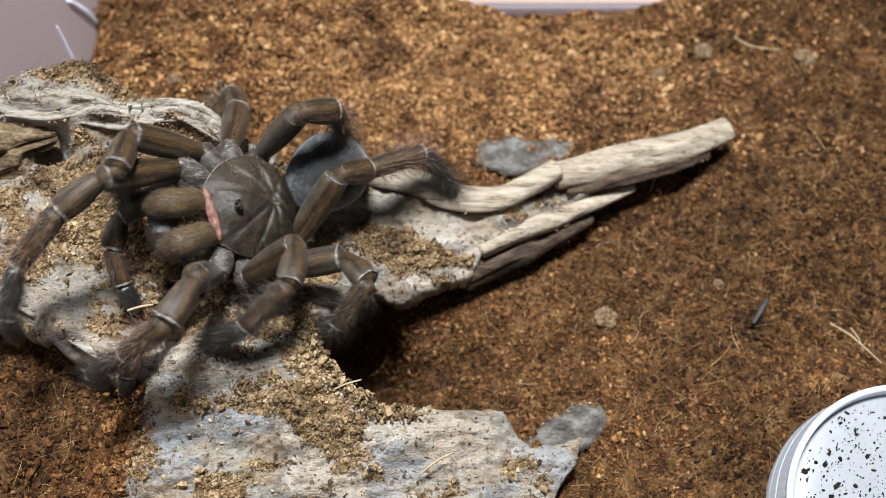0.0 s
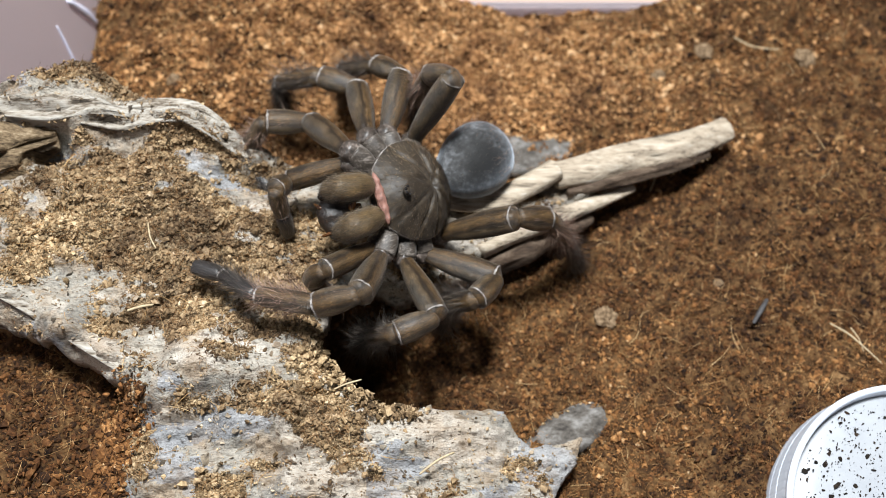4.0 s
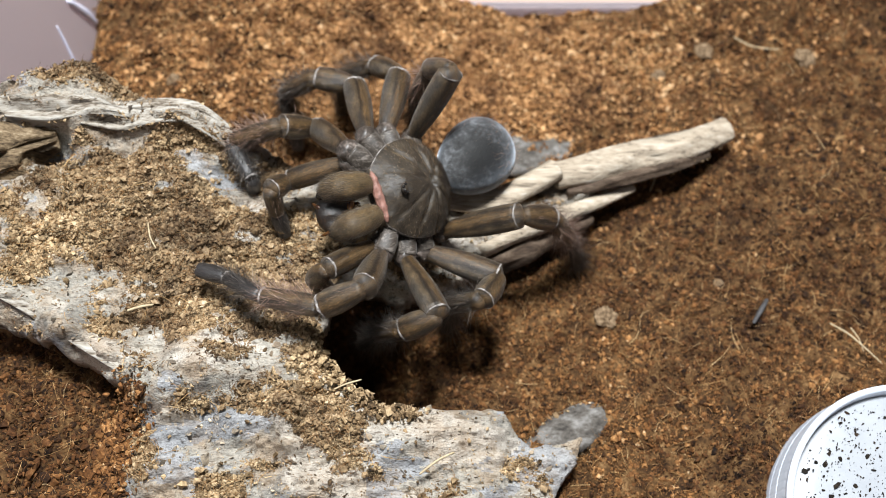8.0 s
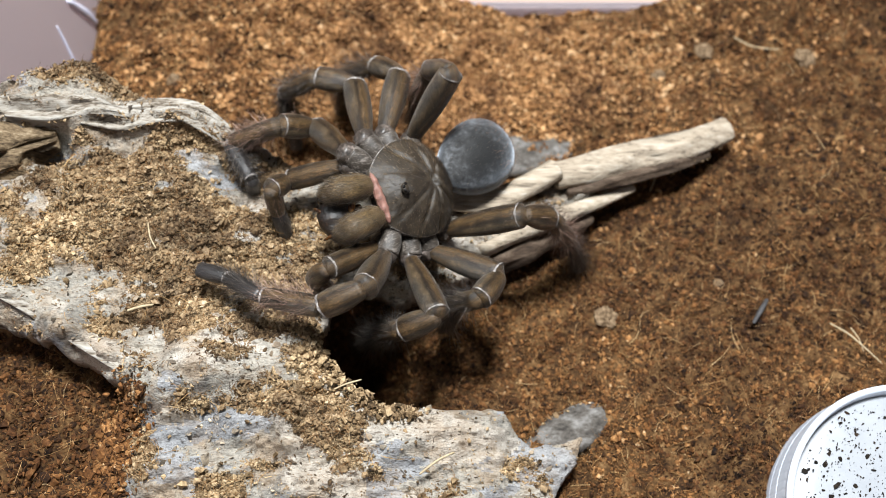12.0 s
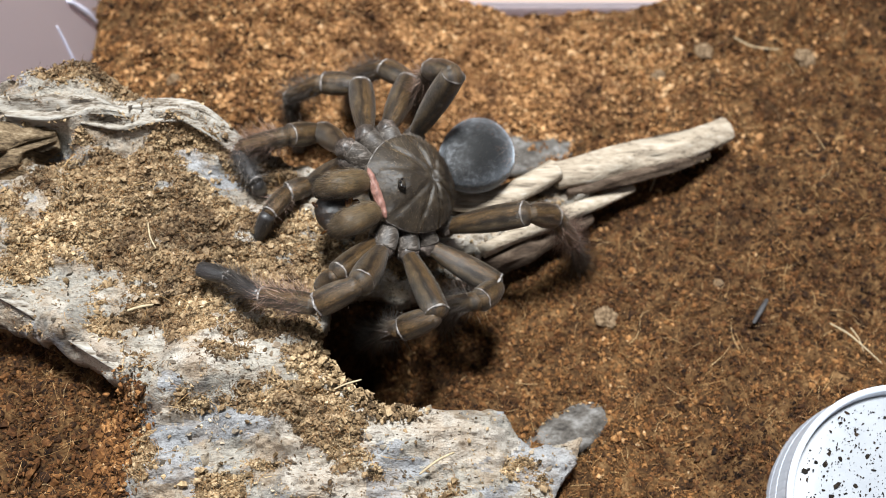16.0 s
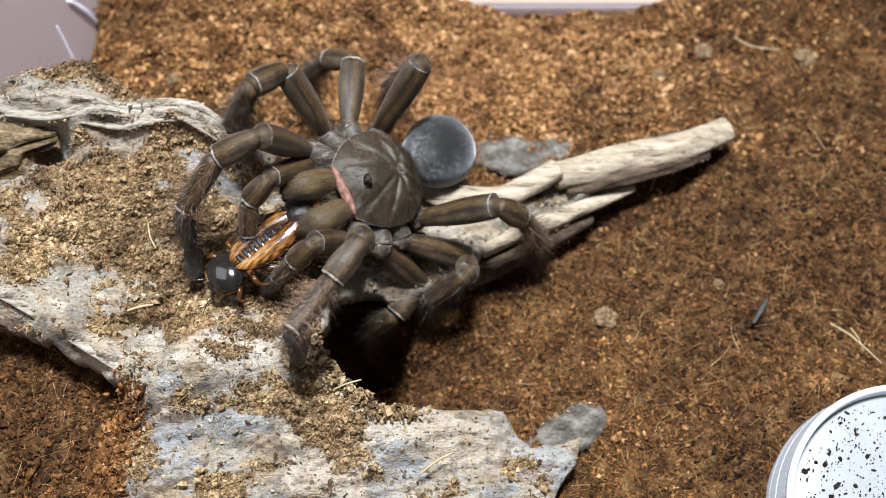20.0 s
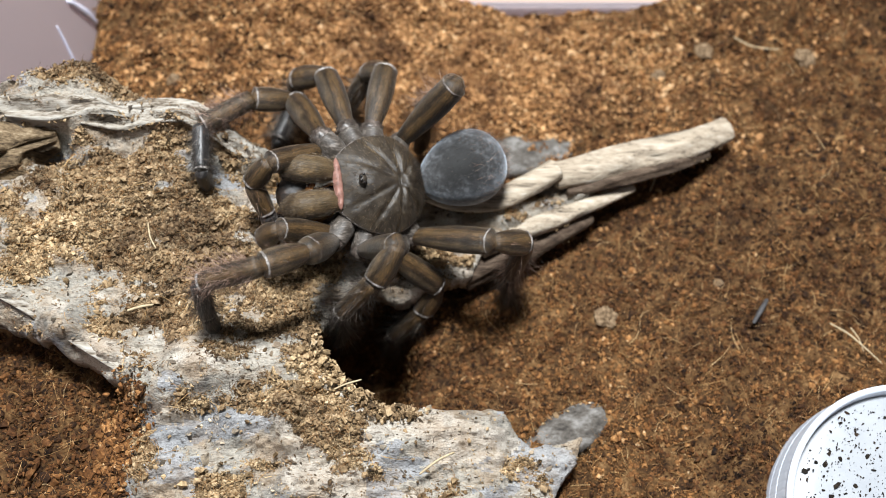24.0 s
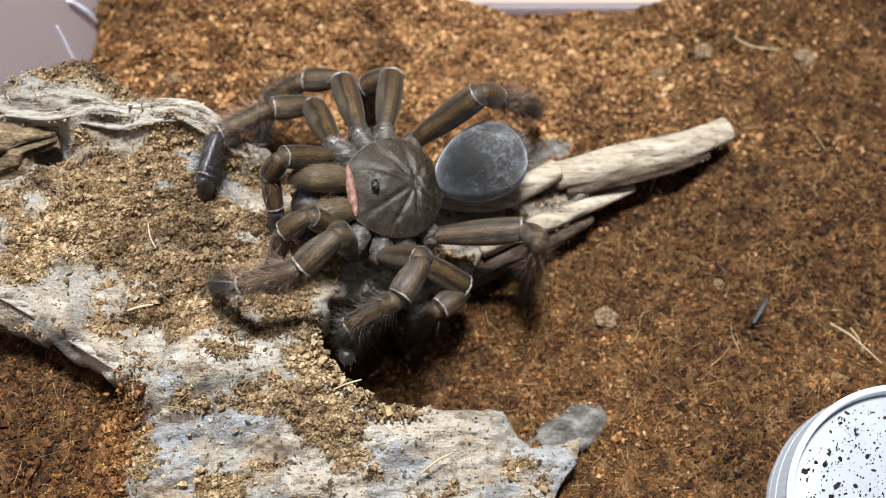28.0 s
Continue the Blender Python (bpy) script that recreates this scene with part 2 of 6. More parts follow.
VELVET = cuticle("grey_abdomen_velvet", [(0.34, (0.018, 0.017, 0.016)), (0.5, (0.055, 0.054, 0.054)), (0.66, (0.15, 0.153, 0.16))], 200.0, 1.0, 0.7, (1, 1, 1))
VELVET.node_tree.nodes["Principled BSDF"].inputs["Specular IOR Level"].default_value = 0.25
VELVET.node_tree.nodes["Principled BSDF"].inputs["Sheen Tint"].default_value = (0.78, 0.88, 1.0, 1)


def add_dark_patch(m, centre, inner, outer, colour):
    nt = m.node_tree
    b = nt.nodes["Principled BSDF"]
    old = b.inputs["Base Color"].links[0].from_socket
    tc, d = nt.nodes.new("ShaderNodeTexCoord"), nt.nodes.new("ShaderNodeVectorMath")
    d.operation = "DISTANCE"
    d.inputs[1].default_value = centre
    nt.links.new(tc.outputs["Object"], d.inputs[0])
    ragged = math_node(nt, "ADD", d.outputs["Value"], math_node(nt, "MULTIPLY", noise_tex(nt, coords(nt), 400.0, 4.0), 0.004))
    f = ramp_node(nt, [(inner, (0, 0, 0)), (outer, (1, 1, 1))])
    nt.links.new(math_node(nt, "MULTIPLY", ragged, 50.0), f.inputs[0])
    nt.links.new(mix_rgb(nt, f.outputs[0], colour, old), b.inputs["Base Color"])


add_dark_patch(VELVET, (0.009, 0.001, 0.0105), 0.3, 0.78, (0.011, 0.0105, 0.01))
PALE = noisy("pale_joint_membrane", [(0.36, (0.05, 0.042, 0.036)), (0.5, (0.2, 0.175, 0.16)), (0.66, (0.42, 0.39, 0.37))], 600.0, 0.5)
GIRDLE = noisy("grey_leg_root", [(0.35, (0.018, 0.014, 0.011)), (0.5, (0.055, 0.042, 0.034)), (0.6, (0.12, 0.095, 0.08)), (0.72, (0.32, 0.26, 0.23))], 330.0, 0.42, 0.5)
PINK = noisy("pink_membrane", [(0.34, (0.13, 0.06, 0.046)), (0.5, (0.24, 0.118, 0.09)), (0.72, (0.33, 0.18, 0.145))], 260.0, 0.55, 0.35)
HAIR = island_material("brown_hair", [(0.0, (0.01, 0.0065, 0.0035)), (0.6, (0.034, 0.022, 0.011)), (0.86, (0.095, 0.062, 0.032)), (1.0, (0.45, 0.38, 0.3))], 0.36, 0.5, mottle=0.0)
JAWHAIR = island_material("jaw_hair", [(0.0, (0.045, 0.03, 0.015)), (0.7, (0.13, 0.09, 0.045)), (0.92, (0.22, 0.165, 0.1)), (1.0, (0.5, 0.44, 0.36))], 0.36, 0.5, mottle=0.0)
REDHAIR = island_material("reddish_bristle", [(0.0, (0.08, 0.055, 0.045)), (0.6, (0.24, 0.155, 0.125)), (1.0, (0.52, 0.42, 0.38))], 0.5, 0.4, mottle=0.0)
GREYHAIR = island_material("grey_hair", [(0.0, (0.016, 0.015, 0.015)), (0.65, (0.06, 0.055, 0.053)), (0.9, (0.18, 0.165, 0.155)), (1.0, (0.45, 0.42, 0.4))], 0.36, 0.5, mottle=0.0)
GLOSS = noisy("glossy_black", [(0.3, (0.008, 0.007, 0.007)), (0.7, (0.02, 0.016, 0.014))], 300.0, 0.12, 0.6, bump_mm=0)
DULLBLACK = noisy("crushed_dark_shell", [(0.35, (0.006, 0.005, 0.005)), (0.55, (0.016, 0.011, 0.008)), (0.7, (0.05, 0.022, 0.01))], 320.0, 0.42, 0.4, bump_mm=0.8)
AMBER = noisy("amber_shell", [(0.38, (0.012, 0.005, 0.002)), (0.48, (0.07, 0.02, 0.005)), (0.58, (0.22, 0.075, 0.014)), (0.7, (0.4, 0.19, 0.05))], 230.0, 0.22, 0.6, stretch=(0.5, 1.4, 1), bump_mm=0.2)
WING = noisy("amber_wing", [(0.38, (0.012, 0.005, 0.002)), (0.48, (0.06, 0.022, 0.006)), (0.57, (0.2, 0.08, 0.018)), (0.7, (0.42, 0.24, 0.08))], 150.0, 0.2, 0.6, stretch=(0.5, 2.2, 1), bump_mm=0.3)
DARKAMBER = noisy("dark_amber_leg", [(0.35, (0.02, 0.007, 0.003)), (0.65, (0.13, 0.05, 0.012))], 260.0, 0.25, 0.6, bump_mm=0.1)
# one white plastic: floor colour dimmed against glare, wall colour lightened as if lit
DIMPLASTIC = noisy("dimmed_white_plastic", [(0.3, (0.3, 0.315, 0.34)), (0.7, (0.35, 0.365, 0.385))], 60.0, 0.35, 0.5, bump_mm=0.05)
LITPLASTIC = noisy("lit_white_plastic", [(0.3, (0.66, 0.72, 0.82)), (0.7, (0.74, 0.79, 0.87))], 60.0, 0.3, 0.5, bump_mm=0.05)
TUB = noisy("milky_tub_plastic", [(0.3, (0.5, 0.455, 0.47)), (0.7, (0.57, 0.515, 0.52))], 9.0, 0.35, 0.5, bump_mm=0.05)
tub_nodes = TUB.node_tree
glow_through = tub_nodes.nodes.new("ShaderNodeBsdfTranslucent")
glow_through.inputs["Color"].default_value = (0.8, 0.74, 0.78, 1)
blend = tub_nodes.nodes.new("ShaderNodeMixShader")
blend.inputs[0].default_value = 0.6
tub_nodes.links.new(tub_nodes.nodes["Principled BSDF"].outputs[0], blend.inputs[1])
tub_nodes.links.new(glow_through.outputs[0], blend.inputs[2])
tub_nodes.links.new(blend.outputs[0], tub_nodes.nodes["Material Output"].inputs["Surface"])
CREASE = noisy("bluish_plastic_crease", [(0.3, (0.6, 0.6, 0.75)), (0.7, (0.78, 0.78, 0.9))], 60.0, 0.3, 0.5, bump_mm=0)
STEEL = noisy("brushed_steel", [(0.3, (0.07, 0.078, 0.095)), (0.7, (0.15, 0.16, 0.185))], 90.0, 0.6, 0.5, metal=1.0, stretch=(0.1, 1, 1), bump_mm=0.05)
TABLE = noisy("pinkish_wood_table", [(0.3, (0.5, 0.32, 0.25)), (0.7, (0.58, 0.39, 0.31))], 14.0, 0.5, 0.3, stretch=(1, 8, 1), bump_mm=0.1)
DARKWOOD = noisy("dark_twig", [(0.3, (0.03, 0.027, 0.027)), (0.7, (0.1, 0.095, 0.095))], 300.0, 0.7)
DUST = noisy("tan_soil_dust", [(0.3, (0.05, 0.035, 0.02)), (0.45, (0.16, 0.115, 0.068)), (0.56, (0.3, 0.225, 0.14)), (0.7, (0.44, 0.355, 0.24))], 420.0, 0.9, 0.1, bump_mm=0.9, fine=5.0)
STONE = noisy("pale_lump", [(0.35, (0.06, 0.036, 0.018)), (0.5, (0.17, 0.11, 0.06)), (0.7, (0.33, 0.23, 0.14))], 700.0, 0.85, bump_mm=0.6)

# ================= setting =================
UPPER = [(-156, 50, 48), (-134, 57, 50), (-124, 63, 48), (-117, 67, 44), (-108, 60, 42), (-91, 55, 44), (-81, 53, 46), (-72, 47, 42), (-63, 44, 36), (-50, 38, 32), (-35, 37, 28),
         (-24, 38, 26), (-12, 35, 24), (1, 29, 22), (19, 30, 20), (31, 37, 18), (43, 45, 18), (55, 37, 15), (34, 25, 16), (13, 13, 20), (8, 2, 20)]
LOWER = [(-16, -7, 22), (-26, -5, 26), (-36, -10, 32), (-37, -19, 36), (-39, -26, 38), (-31, -37, 38), (-23, -43, 36), (-17, -48, 34), (-6, -45, 30), (19, -45, 26), (21, -50, 22),
         (28, -55, 18), (44, -51, 12), (43, -59, 12), (35, -68, 14), (33, -79, 16), (-14, -91, 28), (-79, -91, 30), (-100, -80, 22), (-100, -56, 26), (-95, -43, 32), (-110, -34, 32),
         (-126, -26, 36), (-146, -20, 40)]
INNER = [(-96, 10, 40), (-61, 12, 36), (-119, 46, 52), (-88, 46, 50), (-138, -1, 44), (-73, -36, 44), (-117, -27, 43), (-56, -46, 42), (-81, -61, 34), (-31, -61, 36), (3, -63, 28),
         (-43, 14, 33), (-6, 12, 22)]
RIM = np.array(UPPER + LOWER, float)
KNOTS = np.array(UPPER + LOWER + INNER, float)


def ground_height(x, y):
    x, y = np.asarray(x, float), np.asarray(y, float)

    def hill(cx, cy, rx, ry, h):
        return h * np.exp(-((x - cx) / rx) ** 2 - ((y - cy) / ry) ** 2)
    z = hill(-135, -70, 45, 45, 22) + hill(-120, 15, 45, 40, 26) + hill(-90, 95, 60, 30, 6) - hill(10, -22, 22, 15, 6) + hill(-75, -75, 30, 30, 14)
    z = z - 46 * np.exp(-(((x + 28) / 17.5) ** 2 + ((y + 25) / 18.5) ** 2) ** 2.2) + hill(150, 60, 60, 60, 4)
    back = np.exp(-((y - 128) / 14) ** 2)
    z = z + back * (9.0 - 14.0 * np.exp(-((x - 52) / 38) ** 4))
    clumps = 2.6 * np.abs(fbm(x / 15, y / 12, 211, 3)) + 1.7 * np.abs(fbm(x / 5.5, y / 5, 223, 2))
    heaps = hill(-90, 92, 55, 30, 1.0) + hill(30, 110, 60, 22, 0.8) + hill(-135, -62, 30, 32, 0.9)
    lumps = 7.0 * np.clip(np.abs(fbm(x / 10, y / 9, 241, 2)) - 0.1, 0, 0.5)
    return z + 5.0 * fbm(x / 40, y / 40, 3, 3) + 2.4 * fbm(x / 9, y / 9, 5, 3) + clumps * (1 + 1.4 * heaps) + lumps * (0.35 + heaps) - 2.2


def rim_distance(x, y):
    """Signed distance to the bark's outline, positive inside."""
    best = np.full(x.shape, 1e9)
    inside = np.zeros(x.shape, bool)
    n = len(RIM)
    for i in range(n):
        ax, ay = RIM[i, :2]
        bx, by = RIM[(i + 1) % n, :2]
        ex, ey = bx - ax, by - ay
        t = np.clip(((x - ax) * ex + (y - ay) * ey) / (ex * ex + ey * ey), 0, 1)
        best = np.minimum(best, np.hypot(x - ax - t * ex, y - ay - t * ey))
        cross = (ay > y) != (by > y)
        inside ^= cross & (x < ax + (y - ay) / (by - ay + 1e-12) * ex)
    return np.where(inside, best, -best)


RIDGE_LINE = [(-154, 44), (-140, 46), (-128, 46), (-116, 47.5), (-104, 46.5), (-92, 47.5), (-82, 47), (-74, 43.5), (-64, 38)]


def line_distance(x, y, points):
    best = np.full(x.shape, 1e9)
    for (ax, ay), (bx, by) in zip(points, points[1:]):
        ex, ey = bx - ax, by - ay
        t = np.clip(((x - ax) * ex + (y - ay) * ey) / (ex * ex + ey * ey), 0, 1)
        best = np.minimum(best, np.hypot(x - ax - t * ex, y - ay - t * ey))
    return best


def bark_height(x, y):
    x, y = np.asarray(x, float), np.asarray(y, float)
    num, den = np.zeros(x.shape), np.zeros(x.shape)
    for kx, ky, kz in KNOTS:
        w = 1.0 / ((x - kx) ** 2 + (y - ky) ** 2 + 30.0) ** 1.6
        num, den = num + w * kz, den + w
    along = 0.98 * x + 0.2 * y
    across = -0.2 * x + 0.98 * y
    ridges = np.abs(fbm(along / 45, across / 9, 21, 3))

    def spine(points, width, height, power=2):
        return height * np.exp(-(line_distance(x, y, points) / width) ** power)
    z = num / den + 4.0 * fbm(x / 22, y / 16, 9, 3) + 2.6 * fbm(x / 7, y / 5, 13, 3) - 5.0 * ridges + 1.7 * fbm(along / 12, across / 3.0, 31, 3)
    z = z + spine([(-150, -6), (-117, -21), (-96, -37), (-84, -48)], 6.5, 9.0) + spine([(-80, -38), (-62, -34), (-44, -28)], 7.0, 6.0)
    z = z + spine([(-48, -38), (-46, -56), (-44, -72)], 4.0, 5.5) + spine([(-44, -50), (-20, -56), (14, -54)], 6.0, 5.0)
    z = z - spine([(-150, 37), (-136, 37), (-126, 40)], 5.0, 11.0) - spine([(-128, 36), (-100, 36), (-78, 33), (-58, 27)], 6.0, 4.5) - spine([(-86, -50), (-66, -58), (-52, -64)], 6.0, 5.0)
    z = z - 3.2 * np.abs(fbm(along / 14, across / 5, 87, 4)) + 1.3 * fbm(along / 8, across / 2.2, 89, 3) + spine(RIDGE_LINE, 4.2, 5.0, 4) + spine([(-140, 56), (-126, 62), (-112, 63)], 8.0, 9.0)
    crack = np.abs(vnoise(along / 26 + 3, across / 4.2, 77))
    fine = np.abs(vnoise(along / 15, across / 2.0, 97))
    return z - 1.8 * np.exp(-(crack / 0.035) ** 2) - 0.8 * np.exp(-(fine / 0.05) ** 2)


def soil_cover(x, y):
    """0 bare bark, 1 covered with loose soil."""
    def patch(cx, cy, rx, ry):
        return np.exp(-((x - cx) / rx) ** 2 - ((y - cy) / ry) ** 2)
    c = 1.1 * patch(-92, 12, 38, 18) + 0.75 * patch(-88, -16, 30, 11) + 0.9 * patch(-70, -42, 26, 8) + 1.3 * patch(-120, 60, 16, 9) + 1.0 * patch(-110, 31, 22, 9) + 0.4 * patch(-140, -2, 18, 12) + 0.9 * patch(-40, -38, 12, 14) + 0.7 * patch(-12, 10, 16, 10)
    c = c + 0.4 * patch(-135, 10, 20, 22) + 0.8 * patch(-30, -52, 14, 6) + 0.45 * patch(-60, -66, 24, 14) + 0.45 * patch(-10, -74, 26, 10) + 0.5 * patch(-72, -70, 20, 10) + 0.9 * patch(-60, -2, 24, 14) + 0.5 * patch(-70, 40, 18, 6) + 0.9 * patch(-46, -16, 14, 12)
    return c + 1.5 * fbm(x / 13, y / 8, 41, 4)


def build_ground():
    xs, ys = np.arange(-160, 221, 1.5), np.arange(-125, 126.5, 1.5)
    X, Y = np.meshgrid(xs, ys)
    X = np.maximum(X, -147 + 0.113 * Y)
    Z = ground_height(X, Y) + 1.6 * fbm(X / 2.6, Y / 2.6, 8, 2)
    n, m = len(ys), len(xs)
    idx = np.arange(n * m).reshape(n, m)
    quads = np.stack([idx[:-1, :-1], idx[:-1, 1:], idx[1:, 1:], idx[1:, :-1]], -1).reshape(-1, 4)
    me = mesh_from("ground", np.stack([X, Y, Z], -1).reshape(-1, 3), quads, SOIL)
    return tagged(new("ground", me), "damp reddish-brown coconut soil filling the tub", "soil", kind="structure")


ground = build_ground()


GRAIN_POINTS = np.array([(0.0, 0.53, 0.85), (0.0, -0.53, 0.85), (0.0, 0.53, -0.85), (0.0, -0.53, -0.85), (0.53, 0.85, 0.0), (-0.53, 0.85, 0.0),
                         (0.53, -0.85, 0.0), (-0.53, -0.85, 0.0), (0.85, 0.0, 0.53), (-0.85, 0.0, 0.53), (0.85, 0.0, -0.53), (-0.85, 0.0, -0.53)])


def grain_faces():
    """The twenty faces of an icosahedron over GRAIN_POINTS."""
    near = [[k for k in range(12) if k != i and np.linalg.norm(GRAIN_POINTS[i] - GRAIN_POINTS[k]) < 1.1] for i in range(12)]
    faces = []
    for i in range(12):
        for j in near[i]:
            for k in near[i]:
                if i < j < k and k in near[j]:
                    p, q, r = GRAIN_POINTS[[i, j, k]]
                    faces.append((i, j, k) if np.dot(np.cross(q - p, r - p), p) > 0 else (i, k, j))
    return np.array(faces)


def scatter(name, pts, size, material, label, flat=0.8, round_over=0.62):
    """Loose crumbs: the fine ones angular, those above round_over millimetres lumpy."""
    def grains(base, tri, keep, spread):
        p, sz = pts[keep], size[keep]
        n, m = len(p), len(base)
        v = np.repeat(base[None], n, 0) * rng.uniform(1 - spread, 1 + spread, (n, m, 1)) + rng.uniform(-0.3, 0.3, (n, m, 3)) * spread
        v[:, :, 1] *= rng.uniform(0.35, 1.0, (n, 1))
        v[:, :, 2] *= flat * rng.uniform(0.6, 1.3, (n, 1))
        q = rng.normal(size=(n, 4)) * np.array([1.0, 0.45, 0.45, 1.0])
        q /= np.linalg.norm(q, axis=1)[:, None]
        w, i, j, k = q.T
        R = np.stack([np.stack([1 - 2 * (j * j + k * k), 2 * (i * j - k * w), 2 * (i * k + j * w)], -1),
                      np.stack([2 * (i * j + k * w), 1 - 2 * (i * i + k * k), 2 * (j * k - i * w)], -1),
                      np.stack([2 * (i * k - j * w), 2 * (j * k + i * w), 1 - 2 * (i * i + j * j)], -1)], 1)
        v = np.einsum("nij,nvj->nvi", R, v * sz[:, None, None]) + p[:, None, :]
        return v.reshape(-1, 3), (tri[None] + m * np.arange(n)[:, None, None]).reshape(-1, 3)
    octa = np.array([(1, 0, 0), (-1, 0, 0), (0, 1, 0), (0, -1, 0), (0, 0, 1), (0, 0, -1)], float)
    eight = np.array([(0, 2, 4), (2, 1, 4), (1, 3, 4), (3, 0, 4), (2, 0, 5), (1, 2, 5), (3, 1, 5), (0, 3, 5)])
    v1, f1 = grains(octa, eight, size <= round_over, 0.45)
    v2, f2 = grains(GRAIN_POINTS, GRAIN_FACES, size > round_over, 0.55)
    me = mesh_from(name, np.concatenate([v1, v2]), np.concatenate([f1, f2 + len(v1)]), material, False)
    return tagged(new(name, me), label, "soil", kind="stuff")


GRAIN_FACES = grain_faces()


def strands(name, roots, length, material, label, width=0.14, lift=0.6):
    """Thin bent fibres lying about: three-sided, four rings."""
    n = len(roots)
    ang = rng.uniform(0, 2 * np.pi, n)
    bend = rng.normal(0, 0.5, n)
    rings = []
    for k in range(5):
        s = k / 4
        a = ang + bend * s * 1.6
        rings.append(np.stack([np.cos(a) * length * s, np.sin(a) * length * s, lift * np.sin(np.pi * s) + 0.5 + 0 * s * a], -1))
    tube = []
    for k, c in enumerate(rings):
        wv = width * (1.0 - 0.5 * k / 4)
        for a3 in (0, 2.1, 4.2):
            side = np.stack([-np.sin(ang) * np.cos(a3), np.cos(ang) * np.cos(a3), np.sin(a3) + 0 * ang], -1) * wv
            tube.append(roots + c + side)
    v = np.stack(tube, 1)
    f = []
    for k in range(4):
        for a in range(3):
            b = (a + 1) % 3
            f.append((3 * k + a, 3 * k + b, 3 * k + 3 + b, 3 * k + 3 + a))
    f = (np.array(f)[None] + 15 * np.arange(n)[:, None, None]).reshape(-1, 4)
    me = mesh_from(name, v.reshape(-1, 3), f, material, False)
    return tagged(new(name, me), label, "fibre", kind="stuff")


def soil_darkness(x, y):
    """About 1 where the soil is dark: partly damp, partly darkened against lamp light."""
    def spot(cx, cy, rx, ry):
        return np.exp(-((x - cx) / rx) ** 2 - ((y - cy) / ry) ** 2)
    # the right and back-left spots also paint in weaker light towards the edges
    d = 0.85 * spot(100, 8, 60, 40) + 1.0 * spot(165, 60, 55, 75) + 0.9 * spot(-125, -60, 34, 34) + 0.5 * spot(110, -70, 40, 30) + 0.5 * spot(-40, 78, 30, 14) + 0.45 * spot(-98, 92, 44, 30)
    return d + 0.9 * fbm(x / 30, y / 24, 201, 4) + 0.02


def build_soil_crumbs():
    n = 190000
    x, y = rng.uniform(-158, 200, n), rng.uniform(-95, 125, n)
    keep = (rim_distance(x, y) < 6) & (x > -146 + 0.113 * y)
    x, y = x[keep], y[keep]
    size = np.clip(rng.lognormal(-0.98, 0.5, len(x)), 0.17, 1.35)
    size = size * (1 + 0.3 * np.exp(-((x + 128) / 30) ** 2 - ((y + 62) / 32) ** 2) + 0.25 * np.exp(-((x + 80) / 50) ** 2 - ((y - 98) / 26) ** 2))
    pts = np.stack([x, y, ground_height(x, y) + size * 0.3], -1)
    is_dark = soil_darkness(x, y) + rng.normal(0, 0.22, len(x)) > 0.5
    scatter("soil_crumbs", pts[~is_dark], size[~is_dark], CRUMB, "loose crumbs of drying brown coconut soil")
    scatter("dark_soil_crumbs", pts[is_dark], size[is_dark], DARKCRUMB, "darker crumbs of coconut soil, partly damp, partly toned down for light")
    n = 44000
    x, y = rng.normal(-2, 56, n), rng.normal(98, 28, n)
    keep = (x > -135) & (x < 190) & (y < 124) & (rim_distance(x, y) < 0)
    x, y = x[keep], y[keep]
    size = np.clip(rng.lognormal(-0.8, 0.45, len(x)), 0.2, 2.0)
    scatter("dry_soil_crumbs", np.stack([x, y, ground_height(x, y) + size * 0.5 + 0.4], -1), size, DRYSOIL, "lighter drier soil crumbs at the back of the tub")
    n = 1500
    x, y = rng.uniform(-134, 200, n), rng.uniform(-95, 124, n)
    keep = rim_distance(x, y) < 0
    x, y = x[keep], y[keep]
    strands("soil_fibres", np.stack([x, y, ground_height(x, y) + 0.8], -1), rng.uniform(3, 13, len(x)), FIBRE, "thin dry coconut fibres lying on the soil", 0.1)
    n = 26000
    x, y = rng.uniform(-140, 200, n), rng.uniform(-95, 124, n)
    keep = (rim_distance(x, y) < 2) & (x > -134 + 0.113 * y)
    x, y = x[keep], y[keep]
    strands("soil_fluff", np.stack([x, y, ground_height(x, y) + 0.3], -1), rng.uniform(0.9, 4.0, len(x)), FLUFF, "short tangled brown coconut fibres in the soil", 0.1, 0.5)


build_soil_crumbs()


